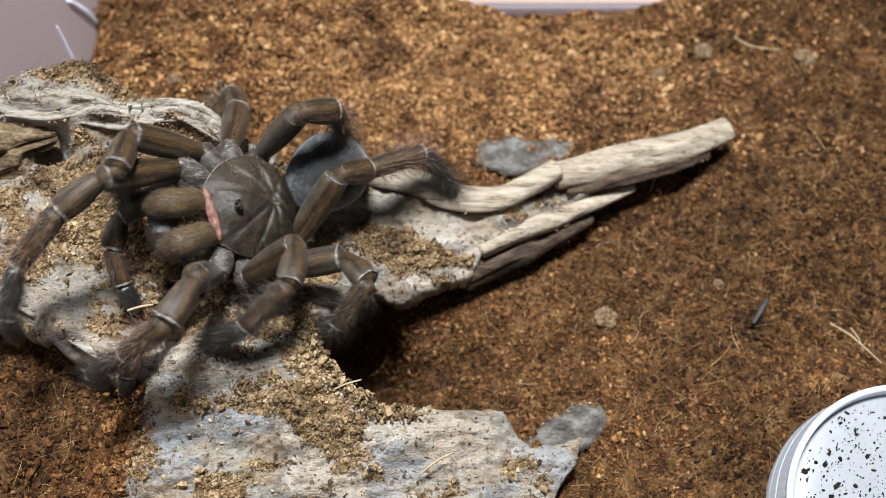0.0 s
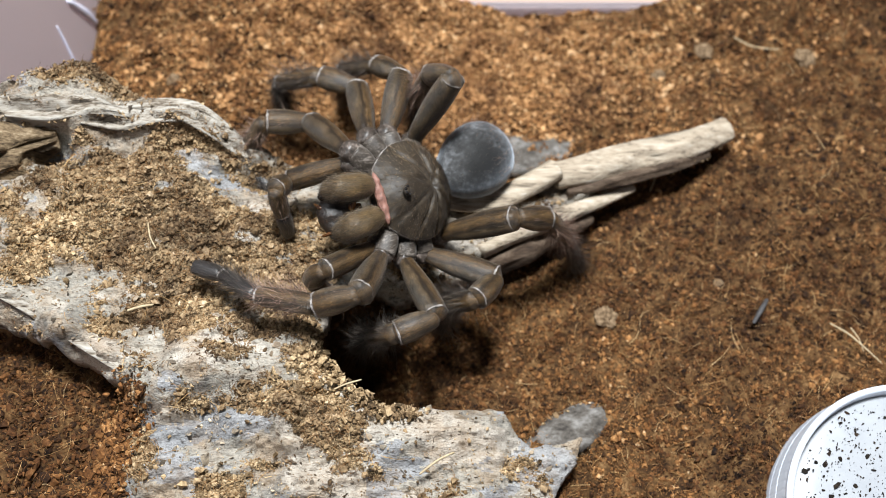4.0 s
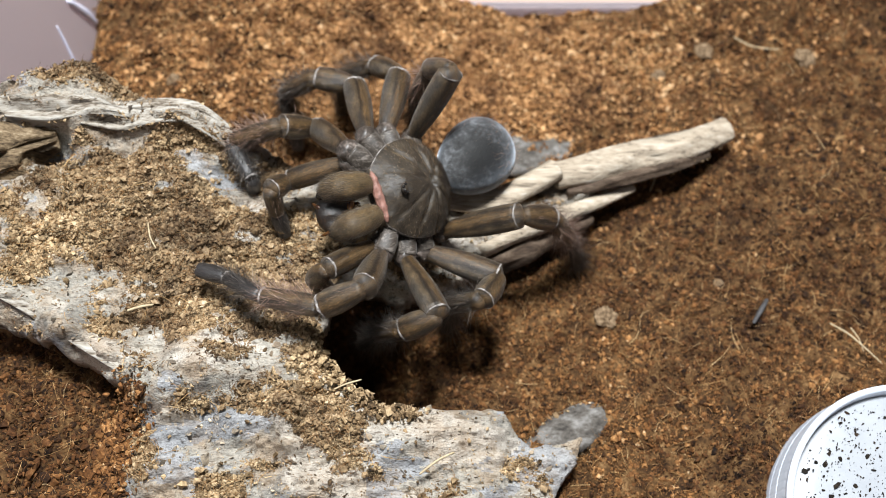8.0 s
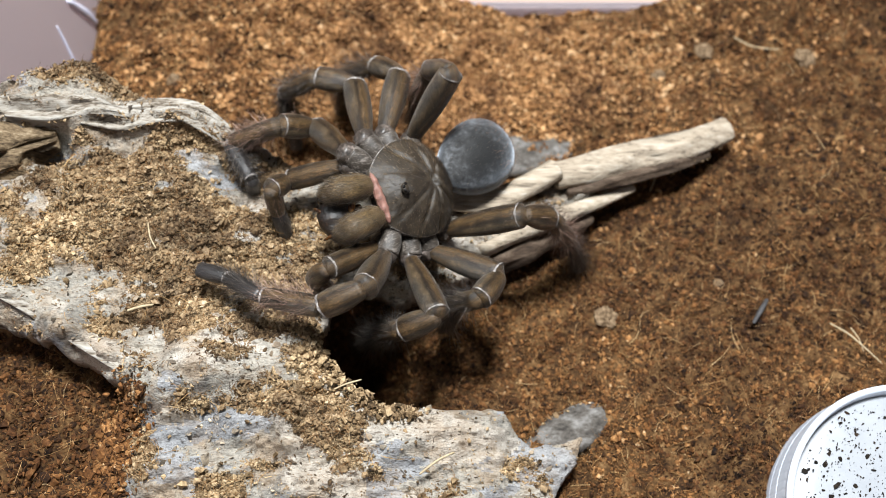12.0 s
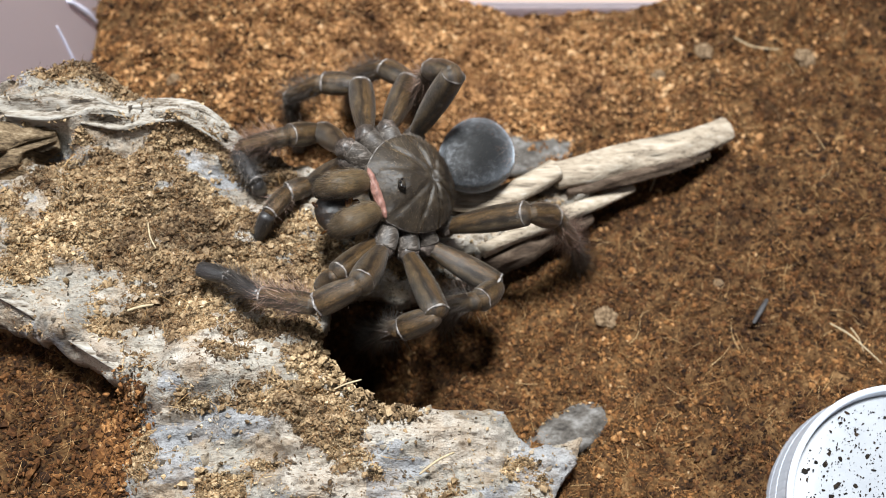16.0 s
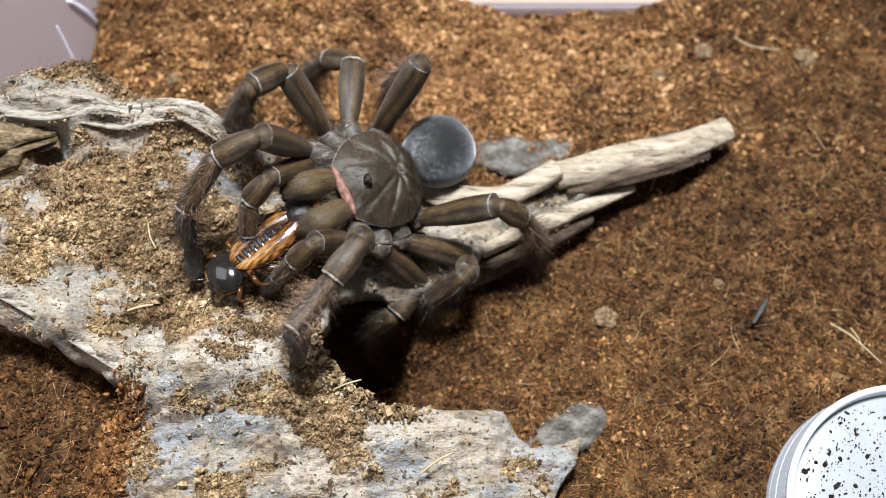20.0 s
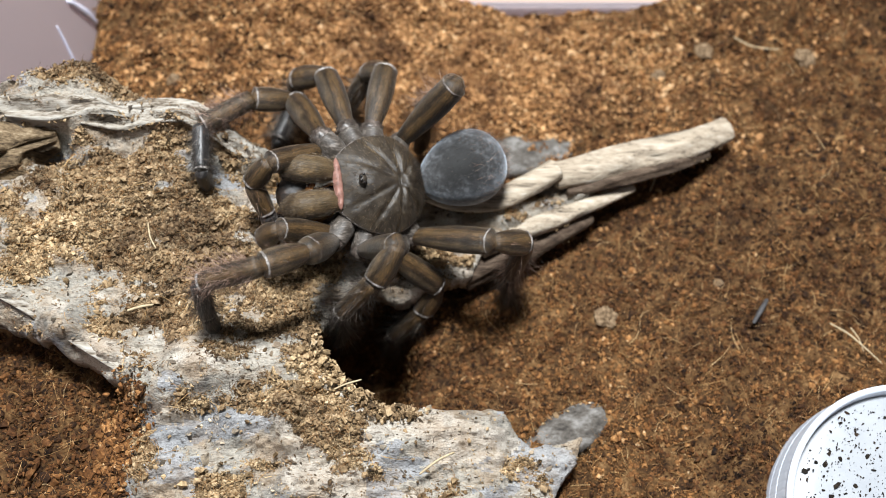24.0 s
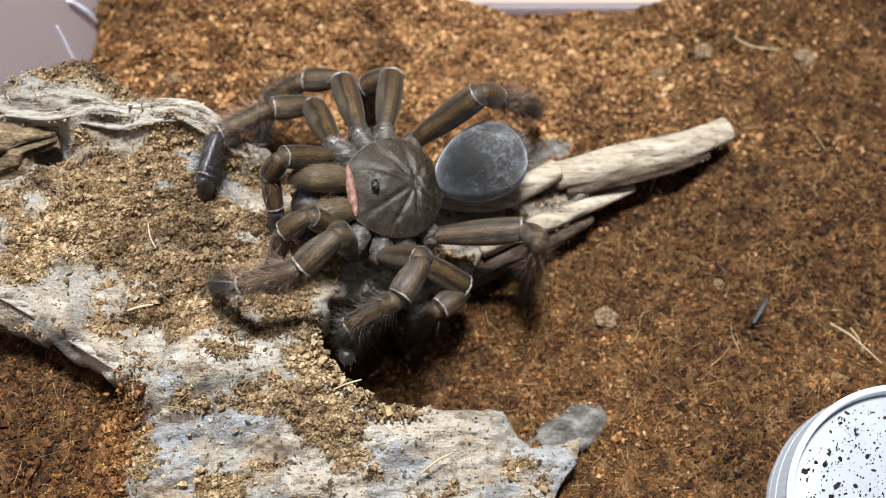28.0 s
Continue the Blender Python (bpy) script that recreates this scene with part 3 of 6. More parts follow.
def build_bark():
    bark = empty("cork_bark", "large weathered grey-tan bark arch with soil on top", "bark")
    step = 0.75
    xs, ys = np.arange(-160, 62, step), np.arange(-95, 72, step)
    X, Y = np.meshgrid(xs, ys)
    S = rim_distance(X, Y) + 1.8 * fbm(X / 6, Y / 6, 61, 3)
    gy, gx = np.gradient(S, step)
    g = np.maximum(np.hypot(gx, gy), 0.3) ** 2
    use = S > -step * 0.75
    push = np.where(S < 0, -S, 0)
    PX, PY = X + np.clip(push * gx / g, -1.2, 1.2), Y + np.clip(push * gy / g, -1.2, 1.2)
    Z = bark_height(PX, PY)
    Z = Z - 2.2 * np.exp(-np.maximum(S, 0) / 1.6)
    n, m = S.shape
    cell = use[:-1, :-1] & use[:-1, 1:] & use[1:, 1:] & use[1:, :-1]
    idx = np.arange(n * m).reshape(n, m)
    quads = np.stack([idx[:-1, :-1], idx[:-1, 1:], idx[1:, 1:], idx[1:, :-1]], -1)[cell]
    top = np.stack([PX, PY, Z], -1).reshape(-1, 3)
    thick = 7.0 + 3.0 * fbm(PX / 12, PY / 12, 71, 2)
    low = np.stack([PX, PY, Z - thick], -1).reshape(-1, 3)
    used = np.unique(quads)
    back = np.full(n * m, -1)
    back[used] = np.arange(len(used))
    q = back[quads]
    N = len(used)
    edges = np.concatenate([q[:, [0, 1]], q[:, [1, 2]], q[:, [2, 3]], q[:, [3, 0]]])
    key = np.sort(edges, 1)
    _, first, count = np.unique(key[:, 0] * N + key[:, 1], return_index=True, return_counts=True)
    e = edges[first[count == 1]]
    sides = np.stack([e[:, 1], e[:, 0], e[:, 0] + N, e[:, 1] + N], -1)
    faces = np.concatenate([q, q[:, ::-1] + N, sides])
    verts = np.concatenate([top[used], low[used]])
    me = mesh_from("slab", verts, faces, [BARK, RIDGE, CREAM, GREYBARK, DUST])
    mid = verts[faces].mean(1)
    near = line_distance(mid[:, 0], mid[:, 1], RIDGE_LINE) + 2.5 * fbm(mid[:, 0] / 9, mid[:, 1] / 4, 91, 3)
    mx, my = mid[:, 0], mid[:, 1]

    def blotch(spots, seed):
        c = 1.1 * fbm(mx / 9, my / 6, seed, 4)
        for cx, cy, rx, ry in spots:
            c = c + np.exp(-((mx - cx) / rx) ** 2 - ((my - cy) / ry) ** 2)
        return c
    slot = np.zeros(len(mx), np.int32)
    slot[blotch([(-88, -60, 16, 16), (-66, 30, 16, 5), (-64, -52, 8, 6), (-140, 40, 10, 8), (-20, -74, 14, 8), (20, -64, 14, 9), (34, -58, 10, 7)], 131) > 0.5] = 3
    slot[blotch([(-66, -33, 16, 6), (-43, -20, 8, 6), (-79, 24, 9, 5), (-36, -58, 13, 15), (-4, -54, 26, 9), (-104, -32, 10, 4), (4, 8, 12, 9), (-62, 16, 10, 5)], 137) > 0.52] = 2
    slot[soil_cover(mx, my) > 0.62] = 4
    slot[near < 3.6] = 1
    me.polygons.foreach_set("material_index", slot)
    part_mesh("slab", me, bark, "weathered grey and tan cork slab, broken edges")
    return bark


bark = build_bark()


def tube_mesh(name, path, radii, material, sides=18, rough=0.5, seed=0, squash=1.0, steps=70):
    """A gnarled stick through the points of path (millimetres)."""
    p, r = np.array(path, float), np.array(radii, float)
    s = np.linspace(0, len(p) - 1, steps)
    i = np.clip(s.astype(int), 0, len(p) - 2)
    f = s - i
    pm, pp = p[np.maximum(i - 1, 0)], p[np.minimum(i + 2, len(p) - 1)]
    c = 0.5 * (2 * p[i] + (p[i + 1] - pm) * f[:, None] + (2 * pm - 5 * p[i] + 4 * p[i + 1] - pp) * (f ** 2)[:, None] + (3 * p[i] - pm - 3 * p[i + 1] + pp) * (f ** 3)[:, None])
    rad = np.interp(s, np.arange(len(r)), r)
    rad[0] *= 0.35
    rad[-1] *= 0.3
    rad[-2] *= 0.85
    t = np.gradient(c, axis=0)
    t /= np.linalg.norm(t, axis=1)[:, None]
    side = np.cross(t, [0.013, 0.007, 1.0])
    side /= np.linalg.norm(side, axis=1)[:, None]
    upv = np.cross(side, t)
    a = np.linspace(0, 2 * np.pi, sides, endpoint=False)
    A, Sg = np.meshgrid(a, s * 6)
    k = 1 + rough * (0.5 * fbm(np.cos(A) * 2.2 + Sg / 14 + seed, np.sin(A) * 2.2 + 40, seed, 3) + 0.35 * np.abs(vnoise(A * 2.6, Sg / 9, seed + 5)) - 0.45 * np.exp(-(vnoise(np.abs(A - np.pi) * 2.4, Sg / 26, seed + 8) / 0.06) ** 2))
    v = c[:, None, :] + (rad[:, None] * k * np.cos(A))[..., None] * side[:, None, :] + (squash * rad[:, None] * k * np.sin(A))[..., None] * upv[:, None, :]
    idx = np.arange(steps * sides).reshape(steps, sides)
    nx = np.roll(idx, -1, 1)
    quads = np.stack([idx[:-1], nx[:-1], nx[1:], idx[1:]], -1).reshape(-1, 4)
    faces = [tuple(int(x) for x in row) for row in quads] + [tuple(int(x) for x in idx[0][::-1]), tuple(int(x) for x in idx[-1])]
    return mesh_from(name, v.reshape(-1, 3), faces, material)


part_mesh("branch", tube_mesh("branch", [(-26, 37, 25), (-8, 33, 25), (3, 29, 23), (18, 29, 22), (30, 35, 22), (40, 41, 22)], [3.5, 4.2, 4.4, 4.2, 4.0, 3.6], WOOD, seed=2, squash=0.7, rough=0.9), bark, "pale stripped branch edge")
part_mesh("branch", tube_mesh("branch", [(38.2, 40.1, 18.0), (50.6, 43.2, 17.0), (67.4, 48.9, 15.0), (86.3, 55.1, 13.0), (104.1, 62.9, 11.0)], [4.6, 5.3, 5.0, 4.5, 4.0], WOOD, seed=9, rough=1.0), bark, "pale cracked branch end, grey beneath")
part_mesh("branch", tube_mesh("branch", [(12.0, 12.0, 17.0), (28.2, 20.9, 15.0), (42.5, 27.9, 12.0), (55.0, 34.0, 10.0), (68.4, 40.6, 8.0)], [2.8, 3.0, 2.9, 2.4, 1.7], WOOD, seed=15, squash=0.8, rough=0.9), bark, "pale split branch edge")
# two dark tubes put the branches' underside shade into colour
part_mesh("branch", tube_mesh("branch", [(6, 5, 8), (18, 12, 8), (30, 18, 7.5), (42, 24, 6.5), (53, 30, 5)], [4.5, 5.4, 5.2, 3.8, 1.8], SHADEWOOD, seed=23, rough=0.9), bark, "dark brown tube painted as the branch's shaded underside")
part_mesh("branch", tube_mesh("branch", [(43, 35.0, 15.5), (56, 38.4, 14.5), (70, 43.0, 13.0), (84, 48.0, 11.5), (96, 53.4, 10.0)], [1.8, 2.9, 2.9, 2.4, 1.2], SHADEWOOD, seed=43, rough=1.1), bark, "dark tube painted as the shaded lower flank of the branch")
part_mesh("stub", tube_mesh("stub", [(-158.0, 37.0, 41.0), (-147.0, 37.5, 42.0), (-137.5, 40.0, 42.0), (-127.0, 43.5, 41.0)], [12.0, 12.0, 9.5, 5.0], BROWNWOOD, 34, 1.5, 51, 0.7, 80), bark, "brown fibrous broken stub with dark hollow")
part_mesh("bark_flake", tube_mesh("bark_flake", [(26, -57, -2.6), (40, -48, -1.6), (50, -42, -1.9), (62, -37, -3.4)], [3, 6.0, 5.5, 2.0], SOILEDBARK, seed=31, squash=0.3, rough=2.0), bark, "grey bark tip half buried in soil")
part_mesh("bark_flake", tube_mesh("bark_flake", [(12, 62, -2.4), (24, 59, -1.4), (38, 61, -1.5), (52, 67, -2.6)], [3, 6, 5, 3], SOILEDBARK, seed=37, squash=0.3, rough=1.8), bark, "grey bark flake half buried in soil")


def on_bark(points, lift):
    return [(x, y, float(bark_height(np.array([x]), np.array([y]))[0]) + lift) for x, y in points]


for k, (line, radii, lift) in enumerate((
        ([(-141, 44.5), (-127, 44.8), (-113, 46.5), (-99, 46.0)], [1.0, 2.2, 2.0, 0.8], -0.3), ([(-117, 42.6), (-105, 43.0), (-93, 44.2), (-82, 43.6)], [0.8, 1.8, 1.7, 0.8], -0.4),
        ([(-103, 48.8), (-92, 49.0), (-80, 48.0), (-70, 43.6)], [0.9, 1.9, 2.1, 1.0], -0.3), ([(-86, 44.2), (-77, 41.8), (-68, 37.5)], [0.7, 1.6, 0.8], -0.3),
        ([(-142, -12), (-124, -20), (-106, -31), (-92, -40)], [0.8, 1.8, 1.6, 0.7], -0.4))):
    part_mesh("bark_strip", tube_mesh("bark_strip", on_bark(line, lift), radii, RIDGE, 16, 1.5, 60 + k, 0.5, 90), bark, "pale weathered strip of split bark")


def build_branch_soil():
    pts = []
    for ob in bark.children:
        if ob.name.startswith(("branch", "bark_flake", "bark_strip")):
            for v in ob.data.vertices:
                if ob.name.startswith("bark_flake") and v.normal.z > 0.3 and vnoise(v.co.x * 190, v.co.y * 190, 9) > 0.0:
                    pts += [v.co / MM + Vector((rng.uniform(-1.2, 1.2), rng.uniform(-1.2, 1.2), 0.4)) for _ in range(3)]
                if ob.name.startswith("bark_flake") and -0.1 < v.normal.z < 0.86 and rng.uniform(0, 1) < 0.95:
                    pts.append(v.co / MM + Vector((rng.uniform(-1.0, 1.0), rng.uniform(-1.0, 1.0), 0.3)))
                if v.normal.z > 0.35 and vnoise(v.co.x * 130, v.co.y * 130, 7) + rng.uniform(-0.3, 0.3) > 0.1:
                    pts.append(v.co / MM + Vector((rng.uniform(-0.6, 0.6), rng.uniform(-0.6, 0.6), 0.05)))
    pts = np.array([tuple(p) for p in pts])
    size = np.clip(rng.lognormal(-1.0, 0.4, len(pts)), 0.15, 1.1)
    scatter("branch_soil", pts, size, DRY, "fine soil crumbs stuck to the branches")


build_branch_soil()


def build_bark_soil():
    n = 520000
    x, y = rng.uniform(-150, 60, n), rng.uniform(-92, 70, n)
    d, c = rim_distance(x, y), soil_cover(x, y)
    keep = (d > 0.6) & ((line_distance(x, y, RIDGE_LINE) > 2.8 + 2.0 * fbm(x / 6, y / 6, 43, 2)) | (rng.uniform(0, 1, n) < 0.12)) & (rng.uniform(0, 1, n) < np.clip((c - 0.4) * 2.0, 0.014, 1.0))
    x, y = x[keep], y[keep]
    size = np.clip(rng.lognormal(-1.25, 0.5, len(x)), 0.13, 1.4)
    pts = np.stack([x, y, bark_height(x, y) + size * 0.3], -1)
    scatter("bark_soil", pts, size, DRY, "dry tan soil crumbs lying on the bark")
    n = 2600
    x, y = rng.uniform(-150, 52, n), rng.uniform(-92, 68, n)
    keep = (rim_distance(x, y) > 1.0) & (soil_cover(x, y) < 0.75)
    x, y = x[keep], y[keep]
    size = np.clip(rng.lognormal(-0.4, 0.45, len(x)), 0.3, 2.2)
    scatter("bark_flakes", np.stack([x, y, bark_height(x, y) + 0.1], -1), size, FLAKE, "thin loose grey and tan bark flakes", 0.16)
    n = 22000
    x, y = rng.uniform(-150, 40, n), rng.uniform(-90, 66, n)
    keep = (rim_distance(x, y) > 1) & (soil_cover(x, y) + rng.normal(0, 0.2, n) > 0.55)
    x, y = x[keep], y[keep]
    strands("bark_fluff", np.stack([x, y, bark_height(x, y) + 0.2], -1), rng.uniform(0.8, 3.4, len(x)), FLUFF, "short tangled fibres in the soil on the bark", 0.08, 0.5)
    n = 900
    x, y = rng.uniform(-150, 40, n), rng.uniform(-90, 66, n)
    keep = (rim_distance(x, y) > 4) & (soil_cover(x, y) > 0.25)
    x, y = x[keep], y[keep]
    strands("bark_fibres", np.stack([x, y, bark_height(x, y) + 0.5], -1), rng.uniform(2, 9, len(x)), FIBRE, "thin pale fibres lying on the bark", 0.11, 0.4)


build_bark_soil()


def rounded_box(name, size, material, bevel=0.002, m=None):
    bm = bmesh.new()
    bmesh.ops.create_cube(bm, size=1.0)
    bmesh.ops.scale(bm, vec=size, verts=bm.verts)
    if bevel:
        bmesh.ops.bevel(bm, geom=bm.edges[:], offset=bevel, segments=2, affect="EDGES")
    if m is not None:
        bmesh.ops.transform(bm, matrix=m, verts=bm.verts)
    return bm


def build_tub():
    tub = tagged(new("tub"), "shallow milky plastic keeping tub with creased walls", "tub")
    part("wall", rounded_box("w", (0.003, 0.262, 0.23), TUB, 0.001, pose(-0.1523, -0.001, 0.0255, 0, -11, -6.5)), TUB, tub)
    part("wall", rounded_box("w", (0.003, 0.254, 0.17), TUB, 0.001, Matrix.Translation((0.2235, -0.001, 0.02))), TUB, tub)
    part("wall", rounded_box("w", (0.372, 0.003, 0.076), TUB, 0.001, Matrix.Translation((0.038, 0.1275, -0.039))), TUB, tub)
    part("wall", rounded_box("w", (0.372, 0.003, 0.13), TUB, 0.001, Matrix.Translation((0.038, -0.1285, -0.011))), TUB, tub)
    part("base", rounded_box("w", (0.372, 0.254, 0.003), TUB, 0.001, Matrix.Translation((0.038, -0.0005, -0.0755))), TUB, tub)
    for path, radii in (([(-138.0, 108.0, 26.8), (-135.4, 111.1, 15.2), (-133.5, 112.0, 6.1)], [0.9, 1.7, 1.0]),
                        ([(-139.6, 96.0, 28.0), (-138.3, 93.3, 19.5), (-136.9, 90.0, 10.5)], [0.3, 0.6, 0.5])):
        part_mesh("crease", tube_mesh("crease", path, radii, CREASE, 8, 0.2, 3, steps=14), tub, "bluish crease in the plastic")
    return tub


build_tub()
tagged(new("table", mesh_from("table", [(-900, -700, -77), (900, -700, -77), (900, 700, -77), (-900, 700, -77)], [(0, 1, 2, 3)], TABLE)), "pinkish wooden table top under the tub", "table", kind="structure")


# ================= water dish =================
def lathe(profile, sides=96, ribs=0, rib_depth=0.0, rib_rows=()):
    """Turned shape from (radius, z) pairs in millimetres."""
    a = np.linspace(0, 2 * np.pi, sides, endpoint=False)
    v, n = [], len(profile)
    for j, (r, z) in enumerate(profile):
        rr = r - (rib_depth * (np.arange(sides) % ribs == 0) if ribs and j in rib_rows else 0)
        v.append(np.stack([rr * np.cos(a), rr * np.sin(a), np.full(sides, float(z))], -1))
    idx = np.arange(n * sides).reshape(n, sides)
    nx = np.roll(idx, -1, 1)
    return np.concatenate(v), np.stack([idx[:-1], nx[:-1], nx[1:], idx[1:]], -1).reshape(-1, 4)


def build_dish():
    dish = empty("water_dish", "white plastic screw lid used as water dish, dirt specks", "dish", m=Matrix.Translation((0.145, -0.077, 0.001)))
    outer = [(41.5, -6), (42.0, 0)]
    outer += [(41.9, 3.0), (41.75, 3.3), (41.75, 3.7), (41.9, 4.0), (41.5, 9.0), (41.3, 9.3), (41.3, 9.6), (41.4, 9.9), (41.0, 15.5), (40.8, 17.6)]
    rows = tuple(range(2, 11))
    profile = outer + [(40.9, 18.0), (40.9, 19.3), (40.5, 20.0), (39.3, 20.1), (38.9, 19.6), (38.7, 17.6), (38.6, 15.0)]
    v, f = lathe(profile, 360, 4, 0.09, rows)
    # the wall's extra brightness is painted in, its plastic matches the floor
    part_mesh("rim", mesh_from("rim", v, f, LITPLASTIC, False), dish, "ribbed white lid wall, brighter light painted into its colour")
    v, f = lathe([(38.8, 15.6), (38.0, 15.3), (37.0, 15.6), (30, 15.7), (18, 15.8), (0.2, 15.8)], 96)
    part_mesh("floor", mesh_from("floor", v, f, DIMPLASTIC), dish, "white lid inside, smooth, colour dimmed against glare")
    k = 2300
    rad, ang = 37 * np.sqrt(rng.uniform(0, 1, k)), rng.uniform(0, 2 * np.pi, k)
    pts = np.stack([rad * np.cos(ang), rad * np.sin(ang), np.full(k, 16.1)], -1)
    size = np.clip(rng.lognormal(-1.45, 0.7, k), 0.08, 1.7)
    return dish, pts, size


dish, dish_pts, dish_size = build_dish()
SPECK = island_material("dark_speck", [(0.0, (0.008, 0.007, 0.006)), (0.8, (0.03, 0.022, 0.016)), (1.0, (0.12, 0.07, 0.04))])
tagged(scatter("dirt_specks", dish_pts + np.array([145, -77, 1.0]), dish_size, SPECK, "dark soil specks scattered in the white dish", 0.3), category="dirt")

# ================= loose bits =================
twig = tagged(new("twig", tube_mesh("twig", [(106.5, -9, 2.2), (109.5, -4.5, 2.6), (112.5, 0, 2.4)], [0.6, 0.9, 0.7], DARKWOOD, 10, 0.5, 4, steps=16)), "short dark stick lying on the soil", "twig")


def lump(name, x, y, r, material, label, seed):
    bm = bmesh.new()
    bmesh.ops.create_icosphere(bm, subdivisions=3, radius=r * MM)
    for v in bm.verts:
        v.co *= 1 + 0.5 * noise.noise(v.co * (900 / r) + Vector((seed, 0, 0))) + 0.45 * noise.noise(v.co * (3600 / r) + Vector((0, seed, 0)))
        v.co.z *= 0.6
    me = bpy.data.meshes.new(name)
    bm.to_mesh(me)
    bm.free()
    me.materials.append(material)
    ob = tagged(new(name, me), label, "clod", "clods on the soil")
    ob.location = (x * MM, y * MM, (float(ground_height(x, y)) + r * 0.35) * MM)
    return ob


for k, (x, y, r, lab) in enumerate([(138, 98, 3.6, "pale rounded clod lying on the soil"), (97, 7, 1.7, "small tan chip lying on the soil"), (101, 103, 3.2, "grey rough clod lying on the soil"),
                                    (56, -6, 3.8, "tan crumbly clod lying on the soil"), (82, 92, 2.6, "small brown clod lying on the soil"), (-100, 84, 2.2, "pale small clod near the tub wall")]):
    lump("soil_clod", x, y, r, STONE, lab, k * 7.3)


def build_rim_soil():
    n = 900
    t = rng.uniform(0, 1, n)
    ends = np.array([(-40, -20), (-39, -27), (-31, -38), (-23, -44), (-16, -48), (-6, -46)], float)
    x, y = (np.interp(t, np.linspace(0, 1, 6), ends[:, k]) + rng.normal(-1.6, 1.5, n) for k in (0, 1))
    keep = rim_distance(x, y) > -0.6
    x, y = x[keep], y[keep]
    size = np.clip(rng.lognormal(-0.55, 0.45, len(x)), 0.25, 1.8)
    z = bark_height(x, y) + np.abs(rng.normal(0, 1.1, len(x)))
    scatter("rim_soil", np.stack([x, y, z], -1), size, DRY, "crumbly tan soil piled on the bark rim")


def build_corner_soil():
    """Soil heaped against and over the bark's buried lower edge."""
    n = 5200
    t = rng.uniform(0, 1, n)
    line = np.array([(-92, -45), (-98, -54), (-100, -64), (-100, -76), (-97, -88)], float)
    x, y = (np.interp(t, np.linspace(0, 1, 5), line[:, k]) + rng.normal((-2.8, 0)[k], 3.6, n) for k in (0, 1))
    d = rim_distance(x, y)
    size = np.clip(rng.lognormal(-0.7, 0.5, n), 0.2, 1.7)
    z = np.maximum(ground_height(x, y), np.where(d > 0.3, bark_height(x, y), bark_height(x, y) - 2.2 + 1.3 * np.minimum(d, 0))) + size * 0.3
    scatter("corner_soil", np.stack([x, y, z], -1), size, CRUMB, "brown soil heaped over the edge of the bark")


build_rim_soil()
build_corner_soil()
for words, path, r in (
        ("long pale curved root fibre on the soil", [(132.6, -9.0, 2.5), (137.8, -13.0, 3.5), (143.0, -17.9, 3.0), (148.6, -23.6, 2.0)], 0.3),
        ("thin pale root fibre on the soil", [(139.7, -10.4, 2.0), (141.6, -14.9, 3.0), (142.8, -19.0, 2.0)], 0.2),
        ("thin arched root fibre on the soil", [(-94.2, 104.1, 7.0), (-91.2, 95.5, 9.0), (-87.6, 87.9, 9.0), (-84.2, 83.8, 7.0)], 0.28),
        ("thin tan fibre on the soil", [(110.6, 109.3, 4.0), (118.3, 102.9, 5.0), (129.3, 102.0, 4.0)], 0.28),
        ("short pale straw on the bark", [(-95.2, -20.9, 46.0), (-91.1, -20.0, 47.0), (-87.4, -18.9, 46.0)], 0.42),
        ("thin pale curved fibre on the bark", [(-93.1, 9.8, 43.0), (-91.4, 4.2, 44.5), (-89.3, 0.5, 44.0)], 0.25),
        ("thin pale fibre on the bark", [(-32.5, -44.0, 41.0), (-28.8, -42.6, 42.0), (-24.2, -40.9, 41.0)], 0.3),
        ("thin pale fibre on the bark", [(-7.0, -67.5, 33.0), (-1.5, -63.6, 34.5), (3.5, -60.8, 33.0)], 0.35),
        ("thin tan fibre on the soil", [(72.3, 62.3, 3.0), (77.4, 49.9, 4.0), (74.8, 41.2, 3.0)], 0.25)):
    tagged(new("root_fibre", tube_mesh("root_fibre", path, [r, r, r * 0.8] if len(path) == 3 else [r, r, r, r * 0.7], STRAW, 6, 0.3, 3, steps=20)), words, "fibre", "loose root fibres")


# ================= tarantula =================
def hairs(pos, nrm, axis, length, lean, width, jitter=0.35):
    """Two crossed slivers a hair: positions, normals (unit), a common axis it leans to."""
    n = len(pos)
    d = nrm * (1 - lean) + axis * lean + rng.normal(0, jitter, (n, 3))
    d /= np.linalg.norm(d, axis=1)[:, None]
    s = np.cross(d, rng.normal(size=(n, 3)))
    s /= np.linalg.norm(s, axis=1)[:, None]
    u = np.cross(d, s)
    L = length * rng.uniform(0.6, 1.25, n)
    tip = pos + d * L[:, None]
    v = np.stack([pos + s * width, pos - s * width * 0.5 + u * width * 0.87, pos - s * width * 0.5 - u * width * 0.87, tip], 1).reshape(-1, 3)
    f = (np.array([(0, 1, 3), (1, 2, 3), (2, 0, 3)])[None] + 4 * np.arange(n)[:, None, None]).reshape(-1, 3)
    return v, f


def join(parts):
    """Join (verts, faces, slot) pieces into verts, face list and slots."""
    V, Fc, slots, off = [], [], [], 0
    for v, f, s in parts:
        V.append(v)
        Fc += [tuple(int(i) + off for i in row) for row in f]
        slots += [s] * len(f)
        off += len(v)
    return np.concatenate(V), Fc, slots


def slot_mesh(name, parts, materials):
    v, f, s = join(parts)
    me = mesh_from(name, v, f, materials)
    me.polygons.foreach_set("material_index", np.array(s, np.int32))
    me.update()
    return me


